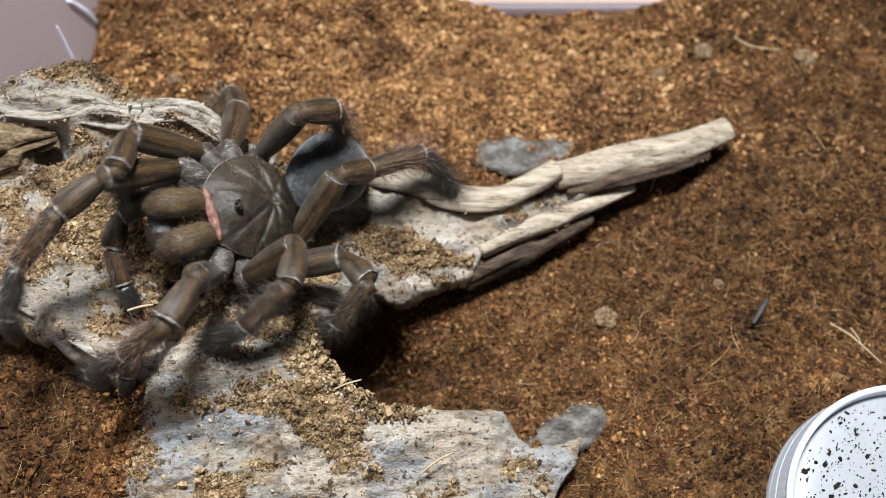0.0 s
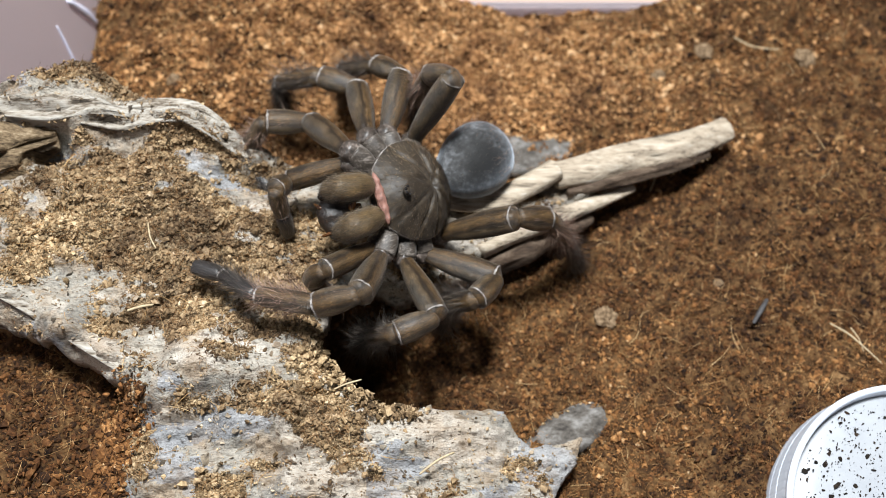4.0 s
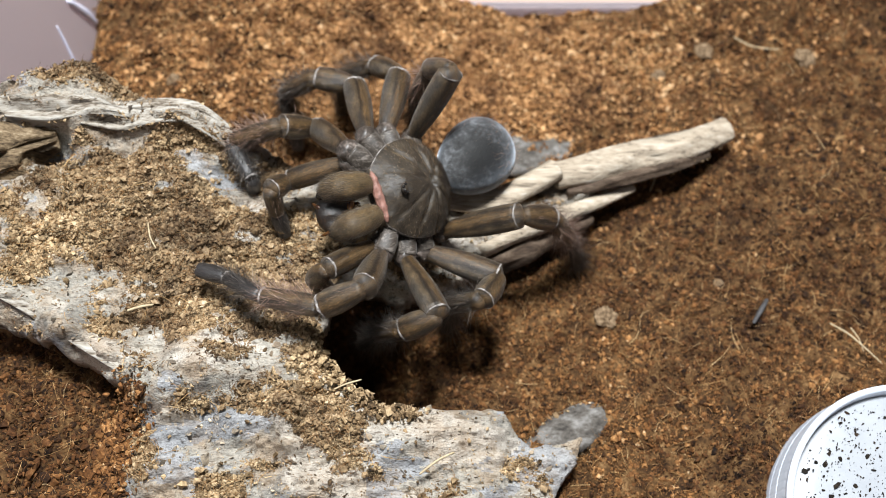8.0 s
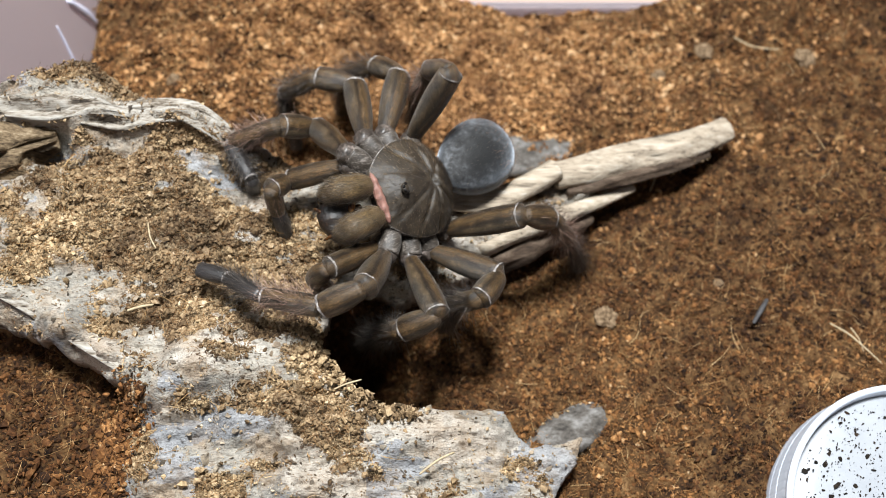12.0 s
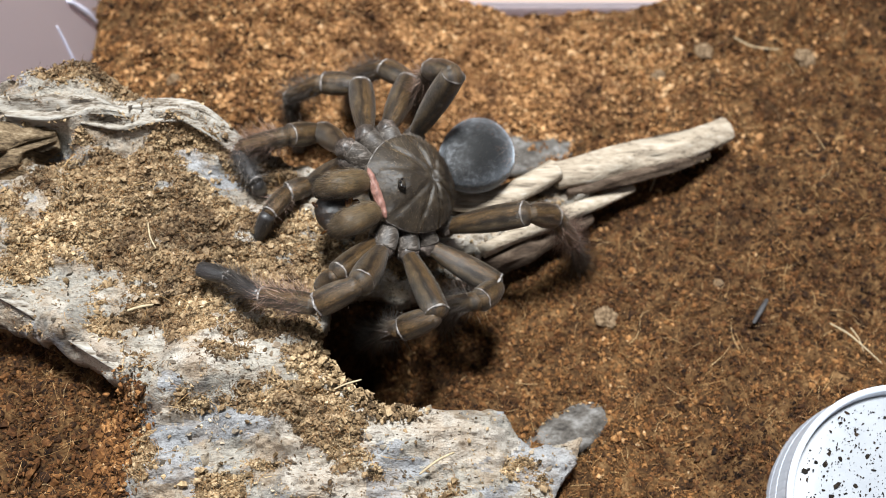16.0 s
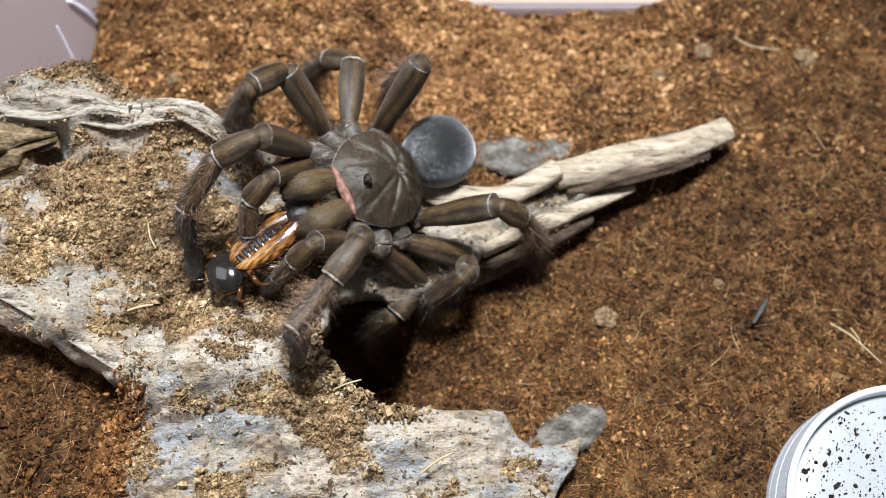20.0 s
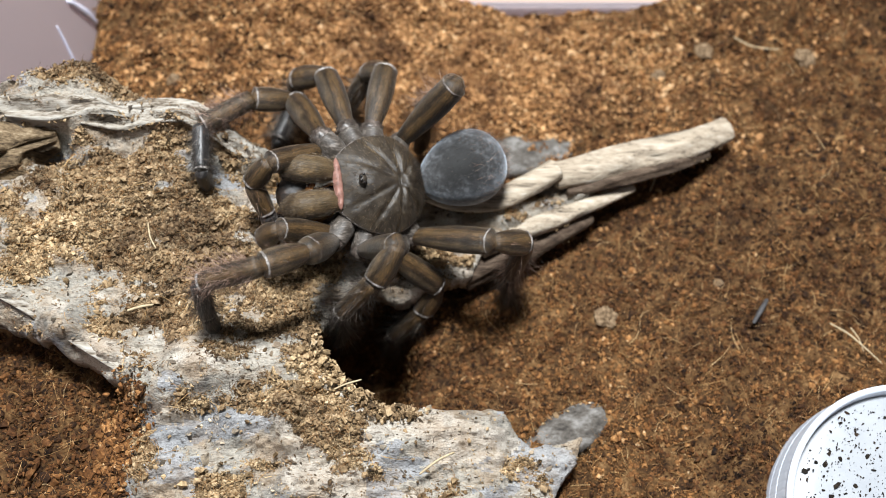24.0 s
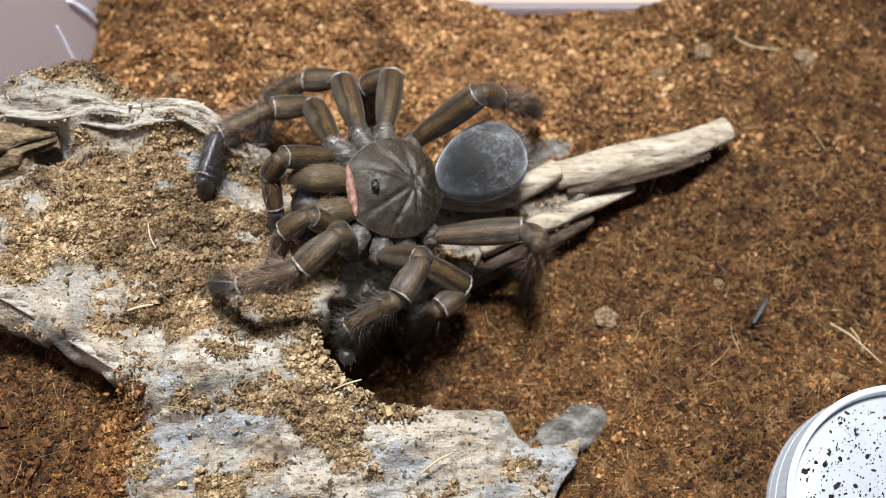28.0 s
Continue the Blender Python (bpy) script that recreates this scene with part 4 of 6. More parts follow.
def limb_segment(name, L, r0, r1, belly, skin, short, long_n=0, long_len=5.0, band=True, hair=None, long_hair=None, flat=0.9, seed=0):
    """One leg segment along +x from the joint at the origin, with pale end band, groove stripes and hairs."""
    rings, sides = 17, 24
    u = np.linspace(0, 1, rings)
    r = r0 + (r1 - r0) * u + belly * np.sin(np.pi * u ** 0.9)
    if name in ("femur", "patella"):
        r = r * (0.74 + 0.42 * np.sin(np.pi * np.clip(u * 0.62, 0, 1)) ** 1.2)
    cap = np.sqrt(np.clip(1 - np.clip((0.10 - u) / 0.10, 0, 1) ** 2, 0.05, 1)) * np.sqrt(np.clip(1 - np.clip((u - 0.93) / 0.07, 0, 1) ** 2, 0.12, 1))
    r = r * cap
    x = -0.04 * L + u * L * 1.07
    a = np.linspace(0, 2 * np.pi, sides, endpoint=False)
    U, A = np.meshgrid(np.arange(rings), a, indexing="ij")
    groove = 1 - 0.06 * np.exp(-((A - 1.05) / 0.16) ** 2) - 0.06 * np.exp(-((A - 2.1) / 0.16) ** 2)
    R = r[:, None] * groove
    P = np.stack([x[:, None] + 0 * A, R * np.cos(A), flat * R * np.sin(A)], -1)
    idx = np.arange(rings * sides).reshape(rings, sides)
    nx = np.roll(idx, -1, 1)
    body, rim = [], []
    for i in range(rings - 1):
        q = np.stack([idx[i], nx[i], nx[i + 1], idx[i + 1]], -1)
        body.append(q)
        if band and i == rings - 3:
            rim.append(q)
    V = P.reshape(-1, 3)
    blocks = [tuple(q) for blk in body for q in blk]
    parts = [(V, [tuple(idx[0][::-1]), tuple(idx[-1])] + blocks, 0)]
    if rim:
        # the pale joint fold: a torn, uneven lip over the top of the segment's end
        edge, k = V[idx[rings - 2]], np.arange(sides)
        over = np.clip(np.sin(a) * 1.5 + 0.35, 0, 1) * (0.45 + 0.9 * rng.uniform(0, 1, sides))
        swell = (0.005 + 0.05 * over)[:, None] * [0, 1, 1]
        ring = np.concatenate([edge * (1 + 0.3 * swell) - np.stack([0.1 + 0.3 * over, 0 * a, 0 * a], -1), edge * (1 + swell), edge * (1 + 0.4 * swell) + np.stack([0.05 + 0.3 * over, 0 * a, 0 * a], -1)])
        for row in (0, sides):
            parts.append((ring, np.stack([k + row, (k + 1) % sides + row, (k + 1) % sides + row + sides, k + row + sides], -1), 1))

    def roots(n, lo, hi, top=False):
        uu = rng.uniform(lo, hi, n)
        aa = rng.uniform(0, 2 * np.pi, n)
        if top:
            aa = rng.uniform(-0.6, np.pi + 0.6, n)
        rr = np.interp(uu, u, r)
        nr = np.stack([0 * aa, np.cos(aa), np.sin(aa)], -1)
        return np.stack([-0.04 * L + uu * L * 1.07, rr * np.cos(aa), flat * rr * np.sin(aa)], -1), nr
    ax = np.array([1.0, 0, 0])
    pos, nr = roots(short * 3, 0.04, 0.95)
    parts.append((*hairs(pos - 0.15 * nr, nr, ax, 1.3, 0.86, 0.028, 0.1), 2))
    pos, nr = roots(short // 2, 0.05, 0.97)
    parts.append((*hairs(pos - 0.1 * nr, nr, ax, 1.5, 0.72, 0.022, 0.2), 3))
    if long_n:
        pos, nr = roots(long_n, 0.15, 0.98)
        parts.append((*hairs(pos, nr, ax, long_len, 0.42 if name == "tibia" else 0.55, 0.055, 0.24), 3))
    return slot_mesh(name, parts, [skin, PALE, hair or HAIR, long_hair or REDHAIR])


LEG_LENGTHS = {"1": (27, 14, 19, 15, 10), "2": (26, 13, 18, 15, 10), "3": (25, 12, 17, 15, 9), "4": (30, 13, 20, 18, 10), "P": (22, 10, 11, 10)}
LEG_ROOTS = {"1": (15, 16, -5), "2": (6, 19, -6), "3": (-2, 19, -6), "4": (-11, 15, -6), "P": (14, 13, -7)}


def ellipsoid(cx, cy, cz, rx, ry, rz, rings=20, sides=28, shape=None):
    th = np.linspace(0.02, np.pi - 0.02, rings)
    a = np.linspace(0, 2 * np.pi, sides, endpoint=False)
    T, A = np.meshgrid(th, a, indexing="ij")
    n = np.stack([np.cos(T), np.sin(T) * np.cos(A), np.sin(T) * np.sin(A)], -1)
    v = n * [rx, ry, rz]
    if shape:
        v = shape(v)
    v = v + [cx, cy, cz]
    idx = np.arange(rings * sides).reshape(rings, sides)
    nx = np.roll(idx, -1, 1)
    q = np.stack([idx[:-1], idx[1:], nx[1:], nx[:-1]], -1).reshape(-1, 4)
    f = [tuple(r) for r in q] + [tuple(idx[0]), tuple(idx[-1][::-1])]
    return v.reshape(-1, 3), f, n.reshape(-1, 3)


def carapace_edge(angles):
    """Distance from the central pit to the shield's edge: round behind, narrowing to a straight front."""
    x = np.linspace(-14.6, 13.6, 160)
    q = np.clip((x + 1.5) / 15.1, 0, 1)
    w = np.where(x < -1.5, 15.3 * np.sqrt(np.clip(1 - ((x + 1.5) / 13.2) ** 2, 0, 1)), 15.3 * (1 - 0.46 * q ** 2.3))
    y = np.linspace(w[-1], 0, 24)[1:]
    px, py = np.concatenate([x, 13.6 - 0.35 * (1 - (y / w[-1]) ** 2)]), np.concatenate([w, y])
    ang, dist = np.arctan2(py, px - PIT), np.hypot(px - PIT, py)
    order = np.argsort(ang)
    return np.interp(np.abs(np.angle(np.exp(1j * angles))), ang[order], dist[order])


PIT = -5.2
GROOVES = (0.44, 0.95, 1.5, 2.15)


def shield_height(U, A):
    """Height of the domed shield at a share U of the way from pit to edge."""
    A = np.angle(np.exp(1j * A))
    d = U * carapace_edge(A)
    X, Y = PIT + d * np.cos(A), d * np.sin(A)
    z = 5.0 * (1 - U ** 2.6) + 2.1 * np.exp(-((X - 7.0) / 6.5) ** 2 - (Y / 5.6) ** 2)
    for g in GROOVES:
        for s in (1, -1):
            off = np.angle(np.exp(1j * (A - s * g))) * np.maximum(d, 1.0)
            z = z - 0.75 * np.exp(-(off / 0.75) ** 2) * np.clip(U * 3, 0, 1) * np.clip((1.08 - U) * 3, 0, 1)
    z = z + 0.45 * fbm(X / 3.2, Y / 3.2, 301, 3) - 1.5 * np.exp(-((d * np.cos(A)) / 0.9) ** 2 - (Y / 2.0) ** 2)
    return X, Y, z


def build_carapace(spider):
    rings, sides = 30, 112
    u = np.linspace(0.01, 1, rings)
    a = np.linspace(0, 2 * np.pi, sides, endpoint=False)
    U, A = np.meshgrid(u, a, indexing="ij")
    X, Y, Z = shield_height(U, A)
    idx = np.arange(rings * sides).reshape(rings, sides)
    nx = np.roll(idx, -1, 1)
    q = np.stack([idx[:-1], idx[1:], nx[1:], nx[:-1]], -1).reshape(-1, 4)
    V = np.stack([X, Y, Z], -1).reshape(-1, 3)
    edge = V[idx[-1]]
    lipV = np.concatenate([edge, edge * [1.012, 1.012, 1] - [0, 0, 0.45], edge * [0.96, 0.96, 1] - [0, 0, 3.4]])
    k = np.arange(sides)
    k2 = (k + 1) % sides
    lip = np.stack([k, k + sides, k2 + sides, k2], -1)
    lip2 = np.stack([k + sides, k + 2 * sides, k2 + 2 * sides, k2 + sides], -1)
    parts = [(V, [tuple(r) for r in q] + [tuple(idx[0])], 0), (lipV, lip, 1), (lipV, lip2, 0)]

    def combed(n, lo, length, width, slot, rise, spread=0.12, angle=None, lift=-0.05):
        uu = np.sqrt(rng.uniform(lo, 1, n))
        aa = rng.uniform(0, 2 * np.pi, n) if angle is None else angle
        hx, hy, hz = shield_height(uu, aa)
        out = np.stack([np.cos(aa), np.sin(aa), rise + 0 * aa], -1)
        parts.append((*hairs(np.stack([hx, hy, hz + lift], -1), out, np.zeros(3), length, 0.15, width, spread), slot))
    combed(5200, 0.01, 1.15, 0.035, 2, 0.1)
    combed(260, 0.01, 0.9, 0.03, 3, 0.2, 0.3)
    beside = np.repeat([s * g for g in GROOVES + (0.2,) for s in (1, -1)], 90)
    combed(len(beside), 0.03, 1.2, 0.05, 4, 0.06, 0.08, beside + rng.normal(0, 0.02, len(beside)) + 0.06 * rng.choice((-1, 1), len(beside)))
    combed(900, 0.9, 1.5, 0.04, 3, 0.05, 0.3, None, -0.3)
    combed(46, 0.01, 0.16, 0.12, 1, 0.9, 0.4, None, 0.08)
    part_mesh("carapace", slot_mesh("carapace", parts, [SHELL, PALE, HAIR, GREYHAIR, JAWHAIR]), spider, "dark brown grooved carapace")
    v, f, _ = ellipsoid(8.3, 0, 6.3, 1.3, 1.7, 0.9, 10, 16)
    eyes = part_mesh("eye_mound", mesh_from("eye_mound", v, f, SHELL), spider, "small dark eye mound")
    for x, y, r in ((9.1, 0.6, 0.5), (9.1, -0.6, 0.5), (8.2, 1.25, 0.45), (8.2, -1.25, 0.45)):
        v, f, _ = ellipsoid(x, y, 6.95, r, r, r, 8, 10)
        part_mesh("eye", mesh_from("eye", v, f, GLOSS), eyes)

    def folded(p):
        wave = 0.28 * np.sin(p[..., 1] * 2.1 + 0.7) + 0.2 * np.sin(p[..., 1] * 4.3)
        return p + np.stack([0.02 * (8 - np.abs(p[..., 1])) + 0.3 * wave, 0 * wave, wave], -1)
    v, f, n = ellipsoid(13.9, 0, 0.7, 1.4, 8.0, 1.6, 16, 44, folded)
    k = rng.integers(0, len(v), 90)
    fringe = hairs(v[k], n[k], np.array([1.0, 0, 0.2]), 1.3, 0.5, 0.04)
    part_mesh("clypeus", slot_mesh("clypeus", [(v, f, 0), (*fringe, 1)], [PINK, JAWHAIR]), spider, "pink fleshy band at the front edge")
    v, f, _ = ellipsoid(0, 0, -5, 13, 11, 3.5, 12, 24)
    part_mesh("sternum", mesh_from("sternum", v, f, FOOTSKIN), spider)
    v, f, _ = ellipsoid(-16, 0, -1, 3.5, 2.6, 2.4, 10, 16)
    part_mesh("pedicel", mesh_from("pedicel", v, f, GIRDLE), spider)


def build_chelicera(spider, s):
    L = 15.8

    def lobe(p):
        t = p[..., 0] / (L * 0.56)
        full = 0.93 + 0.1 * t
        return np.stack([np.sign(t) * np.abs(t) ** 0.82 * L * 0.56, p[..., 1] * full, p[..., 2] * full - 0.9 * t ** 2], -1)
    v, f, n = ellipsoid(L * 0.42, 0, 0, L * 0.56, 4.4, 4.5, 26, 30, lobe)
    ax = np.array([1.0, 0, 0.0])
    k = rng.integers(0, len(v), 6500)
    parts = [(v, f, 0), (*hairs(v[k] + rng.normal(0, 0.4, (len(k), 3)) - 0.25 * n[k], n[k], ax, 1.9, 0.84, 0.034, 0.1), 1)]
    k = k[:1500]
    parts.append((*hairs(v[k] + rng.normal(0, 0.4, (len(k), 3)), n[k], ax, 1.5, 0.75, 0.024, 0.15), 2))
    tip = np.nonzero(n[:, 0] > 0.45)[0]
    k = rng.choice(tip, 420)
    parts.append((*hairs(v[k], n[k], np.array([0.8, 0, -0.6]), 2.8, 0.5, 0.04, 0.25), 2))
    ch = part_mesh("chelicera", slot_mesh("chelicera", parts, [JAW, JAWHAIR, GREYHAIR]), spider, "brown hairy jaw lobe")
    ch.matrix_basis = pose(0.0142, 0.0046 * s, -0.0013, 0, 5, 6.5 * s)
    fang = tube_mesh("fang", [(12.5, 0, -4), (13.5, -0.6 * s, -6.5), (11.5, -1.2 * s, -8.5), (8, -1.5 * s, -9)], [1.6, 1.4, 0.9, 0.3], GLOSS, 10, 0.0, 1, steps=20)
    part_mesh("fang", fang, ch, "glossy black curved fang")


def build_abdomen(spider):
    v, f, n = ellipsoid(13.2, 0, 0, 14.8, 12.6, 11.4, 40, 52, lambda p: p * np.stack([1 + 0 * p[..., 0], 0.93 + 0.012 * p[..., 0], 0.93 + 0.01 * p[..., 0]], -1))
    k = rng.integers(0, len(v), 11000)
    parts = [(v, f, 0), (*hairs(v[k] + rng.normal(0, 0.5, (len(k), 3)) - 0.4 * n[k], n[k], np.array([1.0, 0, 0]), 1.0, 0.72, 0.026, 0.25), 1)]
    k = rng.permutation(np.nonzero(n[:, 0] > -0.1)[0])
    k = np.concatenate([k, k])[:520]
    parts.append((*hairs(v[k], n[k], np.array([1.0, 0, 0.1]), 3.6, 0.45, 0.035), 2))
    ab = part_mesh("abdomen", slot_mesh("abdomen", parts, [VELVET, GREYHAIR, REDHAIR]), spider, "round grey-brown velvety abdomen with reddish hairs")
    for s in (1, -1):
        part_mesh("spinneret", tube_mesh("spinneret", [(25, 2 * s, -3), (28, 2.4 * s, -4), (31, 3 * s, -4)], [1.3, 1.0, 0.4], FOOTSKIN, 8, 0.1, 2, steps=8), ab)
    return ab


def build_limb(spider, key, s):
    lens = LEG_LENGTHS[key]
    root = np.array(LEG_ROOTS[key], float) * [1, s, 1]
    inner = root * [0.62, 0.55, 1] + [0, 0, 0]
    name = "pedipalp" if key == "P" else "leg"
    coxa = part_mesh(name, tube_mesh(name, [inner, (inner + root) / 2 + [0, 0, 0.6], root], [3.0, 3.7, 3.5], SIDESKIN, 18, 0.35, 5, steps=20), spider)
    tv, tf, tn = ellipsoid(*root, 3.5, 3.4, 3.2, 14, 20, lambda p: p * (1 + 0.1 * np.sin(p[..., :1] * 2.4) * np.sin(p[..., 1:2] * 2.0)))
    pick = rng.integers(0, len(tv), 420)
    fuzz = hairs(tv[pick], tn[pick], np.array([0, float(s), 0.0]), 1.2, 0.6, 0.028, 0.25)
    part_mesh("trochanter", slot_mesh("trochanter", [(tv, tf, 0), (*fuzz, 1)], [GIRDLE, GREYHAIR]), coxa, "greyish membrane at the leg root")
    w = 0.82 if key == "P" else 0.87
    if key == "P":
        spec = [("femur", 3.2, 3.5, 0.4, LEGSKIN, 260, 0, 0), ("patella", 3.3, 3.3, 0.5, LEGSKIN, 160, 10, 4), ("tibia", 3.1, 3.0, 0.5, LEGSKIN, 240, 70, 5), ("tarsus", 3.0, 2.4, 0.4, FOOTSKIN, 300, 70, 4)]
    else:
        spec = [("femur", 3.4, 3.9, 0.6, LEGSKIN, 420, 0, 0), ("patella", 3.7, 3.6, 0.45, LEGSKIN, 240, 14, 4), ("tibia", 3.4, 3.0, 0.45, LEGSKIN, 380, 380 if key == "1" else 420, 7.0 if key == "1" else 7.5),
                ("metatarsus", 2.7, 2.5, 0.3, FOOTSKIN, 340, 420 if key == "1" else 620, 6.5 if key == "1" else 8.5), ("tarsus", 2.4, 2.5, 0.5, FOOTSKIN, 300, 70, 3.5)]
    out = []
    for (nm, r0, r1, bel, skin, short, ln, ll), L in zip(spec, lens):
        me = limb_segment(nm, L, r0 * w, r1 * w, bel, skin, short, ln, ll, nm not in ("tarsus",), HAIR if skin is LEGSKIN else GREYHAIR, REDHAIR if key in "14P" and nm in ("tibia", "patella") else GREYHAIR)
        out.append(part_mesh(nm, me, coxa))
    return out, root, lens


spider = empty("tarantula", "large dark brown hairy tarantula with pale leg joints", "spider")
spider.scale = (1.045, 1.045, 1.045)
build_carapace(spider)
for s in (1, -1):
    build_chelicera(spider, s)
abdomen = build_abdomen(spider)
leg_sets = {}
for side, s in (("L", 1), ("R", -1)):
    for key in "1234P":
        leg_sets[("P" + side) if key == "P" else (side + key)] = build_limb(spider, key, s)


# ================= prey =================
def build_roach():
    roach = empty("cockroach", "winged feeder cockroach, glossy black shield and amber wings", "cockroach")
    v, f, _ = ellipsoid(-3, 0, 0, 14, 6.6, 3.6, 22, 26)
    part_mesh("abdomen", mesh_from("abdomen", v, f, GLOSS), roach, "black segmented belly")
    for k in range(8):
        x = -14 + 2.6 * k
        w = 6.7 * math.sqrt(max(0.1, 1 - ((x + 3) / 14.6) ** 2))
        a = np.linspace(-0.25, np.pi + 0.25, 20)
        v = np.concatenate([np.stack([0 * a + x + d, (w + g) * np.cos(a), (w * 0.55 + g) * np.sin(a)], -1) for d, g in ((0, 0.1), (0.2, 0.35), (1.5, 0.3), (1.8, 0.05))])
        i = np.arange(19)
        q = np.concatenate([np.stack([i + 20 * r, i + 20 * r + 1, i + 20 * r + 21, i + 20 * r + 20], -1) for r in range(3)])
        plate = mesh_from("segment_plate", v, q, [GLOSS, AMBER])
        col = np.tile(np.arange(19), 3)
        plate.polygons.foreach_set("material_index", ((col < 4 + k % 2) | (col > 14 - k % 2) | ((np.arange(57) < 19) & (np.abs(col - 9) > 4))).astype(np.int32))
        part_mesh("segment_plate", plate, roach)
    v, f, _ = ellipsoid(11.5, 0, 0.8, 5.4, 6.6, 2.6, 16, 26)
    shield = part_mesh("pronotum", mesh_from("pronotum", v, f, GLOSS), roach, "black shield with amber edge")
    v, f, _ = ellipsoid(12.2, 0, 0.2, 5.3, 6.9, 1.0, 12, 26)
    part_mesh("edge", mesh_from("edge", v, f, WING), shield, "amber translucent shield edge")
    for s in (1, -1):
        v, f, _ = ellipsoid(-4.5, 2.9 * s, 2.6, 12.5, 4.4, 1.5, 26, 26, lambda p: p + np.stack([0 * p[..., 0], -0.012 * s * p[..., 0] ** 2, 0.16 * np.sin(p[..., 1] * 4.2) - 0.05 * p[..., 1] ** 2 + 0.05 * s * p[..., 1]], -1))
        part_mesh("wing", mesh_from("wing", v, f, WING), roach, "amber streaked folded wing")
        for k, x in enumerate((10, 5, 0)):
            bx = x + (3, 0, -6)[k]
            leg = tube_mesh("leg", [(x, 5 * s, -1), (x + bx * 0.1, 7.5 * s, 0), (bx, 9 * s, -2), (bx - 3, 10.5 * s, -4)], [0.8, 0.9, 0.6, 0.3], DARKAMBER, 8, 0.1, k, steps=16)
            part_mesh("leg", leg, roach)
        part_mesh("antenna", tube_mesh("antenna", [(16, 1.6 * s, 0), (20, 4 * s, 1.5), (25, 7 * s, 1)], [0.22, 0.16, 0.1], GLOSS, 5, 0, k, steps=12), roach)
    v, f, _ = ellipsoid(16.2, 0, -0.8, 2.2, 2.6, 1.8, 10, 14)
    part_mesh("head", mesh_from("head", v, f, GLOSS), roach)
    return roach


roach = build_roach()


def build_remains():
    """A crushed first prey: dark bent body, amber bits and stray legs."""
    prey = empty("prey_remains", "crushed black and amber cockroach remains held in jaws", "cockroach")
    v, f, _ = ellipsoid(0, 0, 0, 9.5, 5.6, 4.2, 22, 26, lambda p: p + np.stack([0.35 * np.sin(p[..., 1] * 1.3), 0.05 * p[..., 0] ** 2 - 1.5, 0.5 * np.sin(p[..., 0] * 1.6)], -1))
    part_mesh("body", mesh_from("body", v, f, DULLBLACK), prey, "dark crushed body")
    for x, y, z, rx, ry, rz in ((-4.5, 3.0, 2.6, 4.0, 2.0, 1.0), (5.0, -1.0, 2.8, 3.6, 2.2, 0.9), (-8.0, -1.2, 0.6, 3.0, 2.6, 1.3)):
        v, f, _ = ellipsoid(x, y, z, rx, ry, rz, 12, 18)
        part_mesh("shell_piece", mesh_from("shell_piece", v, f, AMBER), prey, "amber broken shell piece")
    for k in range(5):
        a = 0.5 + 1.25 * k
        tip = (9 * math.cos(a), 8 * math.sin(a), -2.5)
        part_mesh("leg", tube_mesh("leg", [(4 * math.cos(a), 3.5 * math.sin(a), 0), (7 * math.cos(a + 0.2), 6.5 * math.sin(a + 0.2), 1.2), tip], [0.8, 0.7, 0.3], DARKAMBER, 8, 0.1, k, steps=12), prey)
    return prey


prey = build_remains()


def build_tongs():
    tongs = empty("tongs", "long grey steel feeding tongs, slightly open tips", "tongs")
    for s in (1, -1):
        me = tube_mesh("arm", [(0, 3.6 * s, 0), (-25, 5.0 * s, 0), (-80, 7.5 * s, 1), (-150, 8.0 * s, 2), (-230, 2.5 * s, 3)], [1.7, 2.6, 3.2, 3.4, 3.0], STEEL, 12, 0.02, 3, squash=0.45, steps=40)
        part_mesh("arm", me, tongs)
        for k in range(5):
            me = tube_mesh("ridge", [(-3 - 2.2 * k, 2.0 * s, -0.8), (-3 - 2.2 * k, 1.95 * s, 0), (-3 - 2.2 * k, 2.0 * s, 0.8)], [0.3, 0.35, 0.3], STEEL, 6, 0, 1, steps=5)
            part_mesh("ridge", me, tongs)
    return tongs


tongs = build_tongs()


# ================= movement =================
def glide(times, values, at):
    """Smooth monotone interpolation of rows of numbers."""
    t, v = np.array(times, float), np.array(values, float)
    h = np.diff(t)[:, None]
    d = np.diff(v, axis=0) / h
    m = np.zeros_like(v)
    same = d[:-1] * d[1:] > 0
    w1, w2 = 2 * h[1:] + h[:-1], h[1:] + 2 * h[:-1]
    with np.errstate(divide="ignore", invalid="ignore"):
        m[1:-1] = np.where(same, (w1 + w2) / (w1 / d[:-1] + w2 / d[1:]), 0)
    m[0], m[-1] = d[0], d[-1]
    at = np.clip(np.array(at, float), t[0], t[-1])
    i = np.clip(np.searchsorted(t, at, "right") - 1, 0, len(t) - 2)
    hh = h[i]
    s = ((at - t[i])[:, None]) / hh
    return (2 * s ** 3 - 3 * s ** 2 + 1) * v[i] + (s ** 3 - 2 * s ** 2 + s) * hh * m[i] + (3 * s ** 2 - 2 * s ** 3) * v[i + 1] + (s ** 3 - s ** 2) * hh * m[i + 1]


TIMES = sorted({round(k * 0.1, 1) for k in range(0, 34)} | {4.0, 4.5, 5.0, 5.5, 8.0, 11.0, 12.3, 12.8, 13.3, 13.8, 14.3, 14.8, 16.2, 17.4}
               | {round(17.6 + k * 0.1, 1) for k in range(0, 41)} | {22.0, 22.5, 23.0} | {round(23.4 + k * 0.1, 1) for k in range(0, 24)} | {26.0, 26.5, 27.0, 27.5, 28.0})


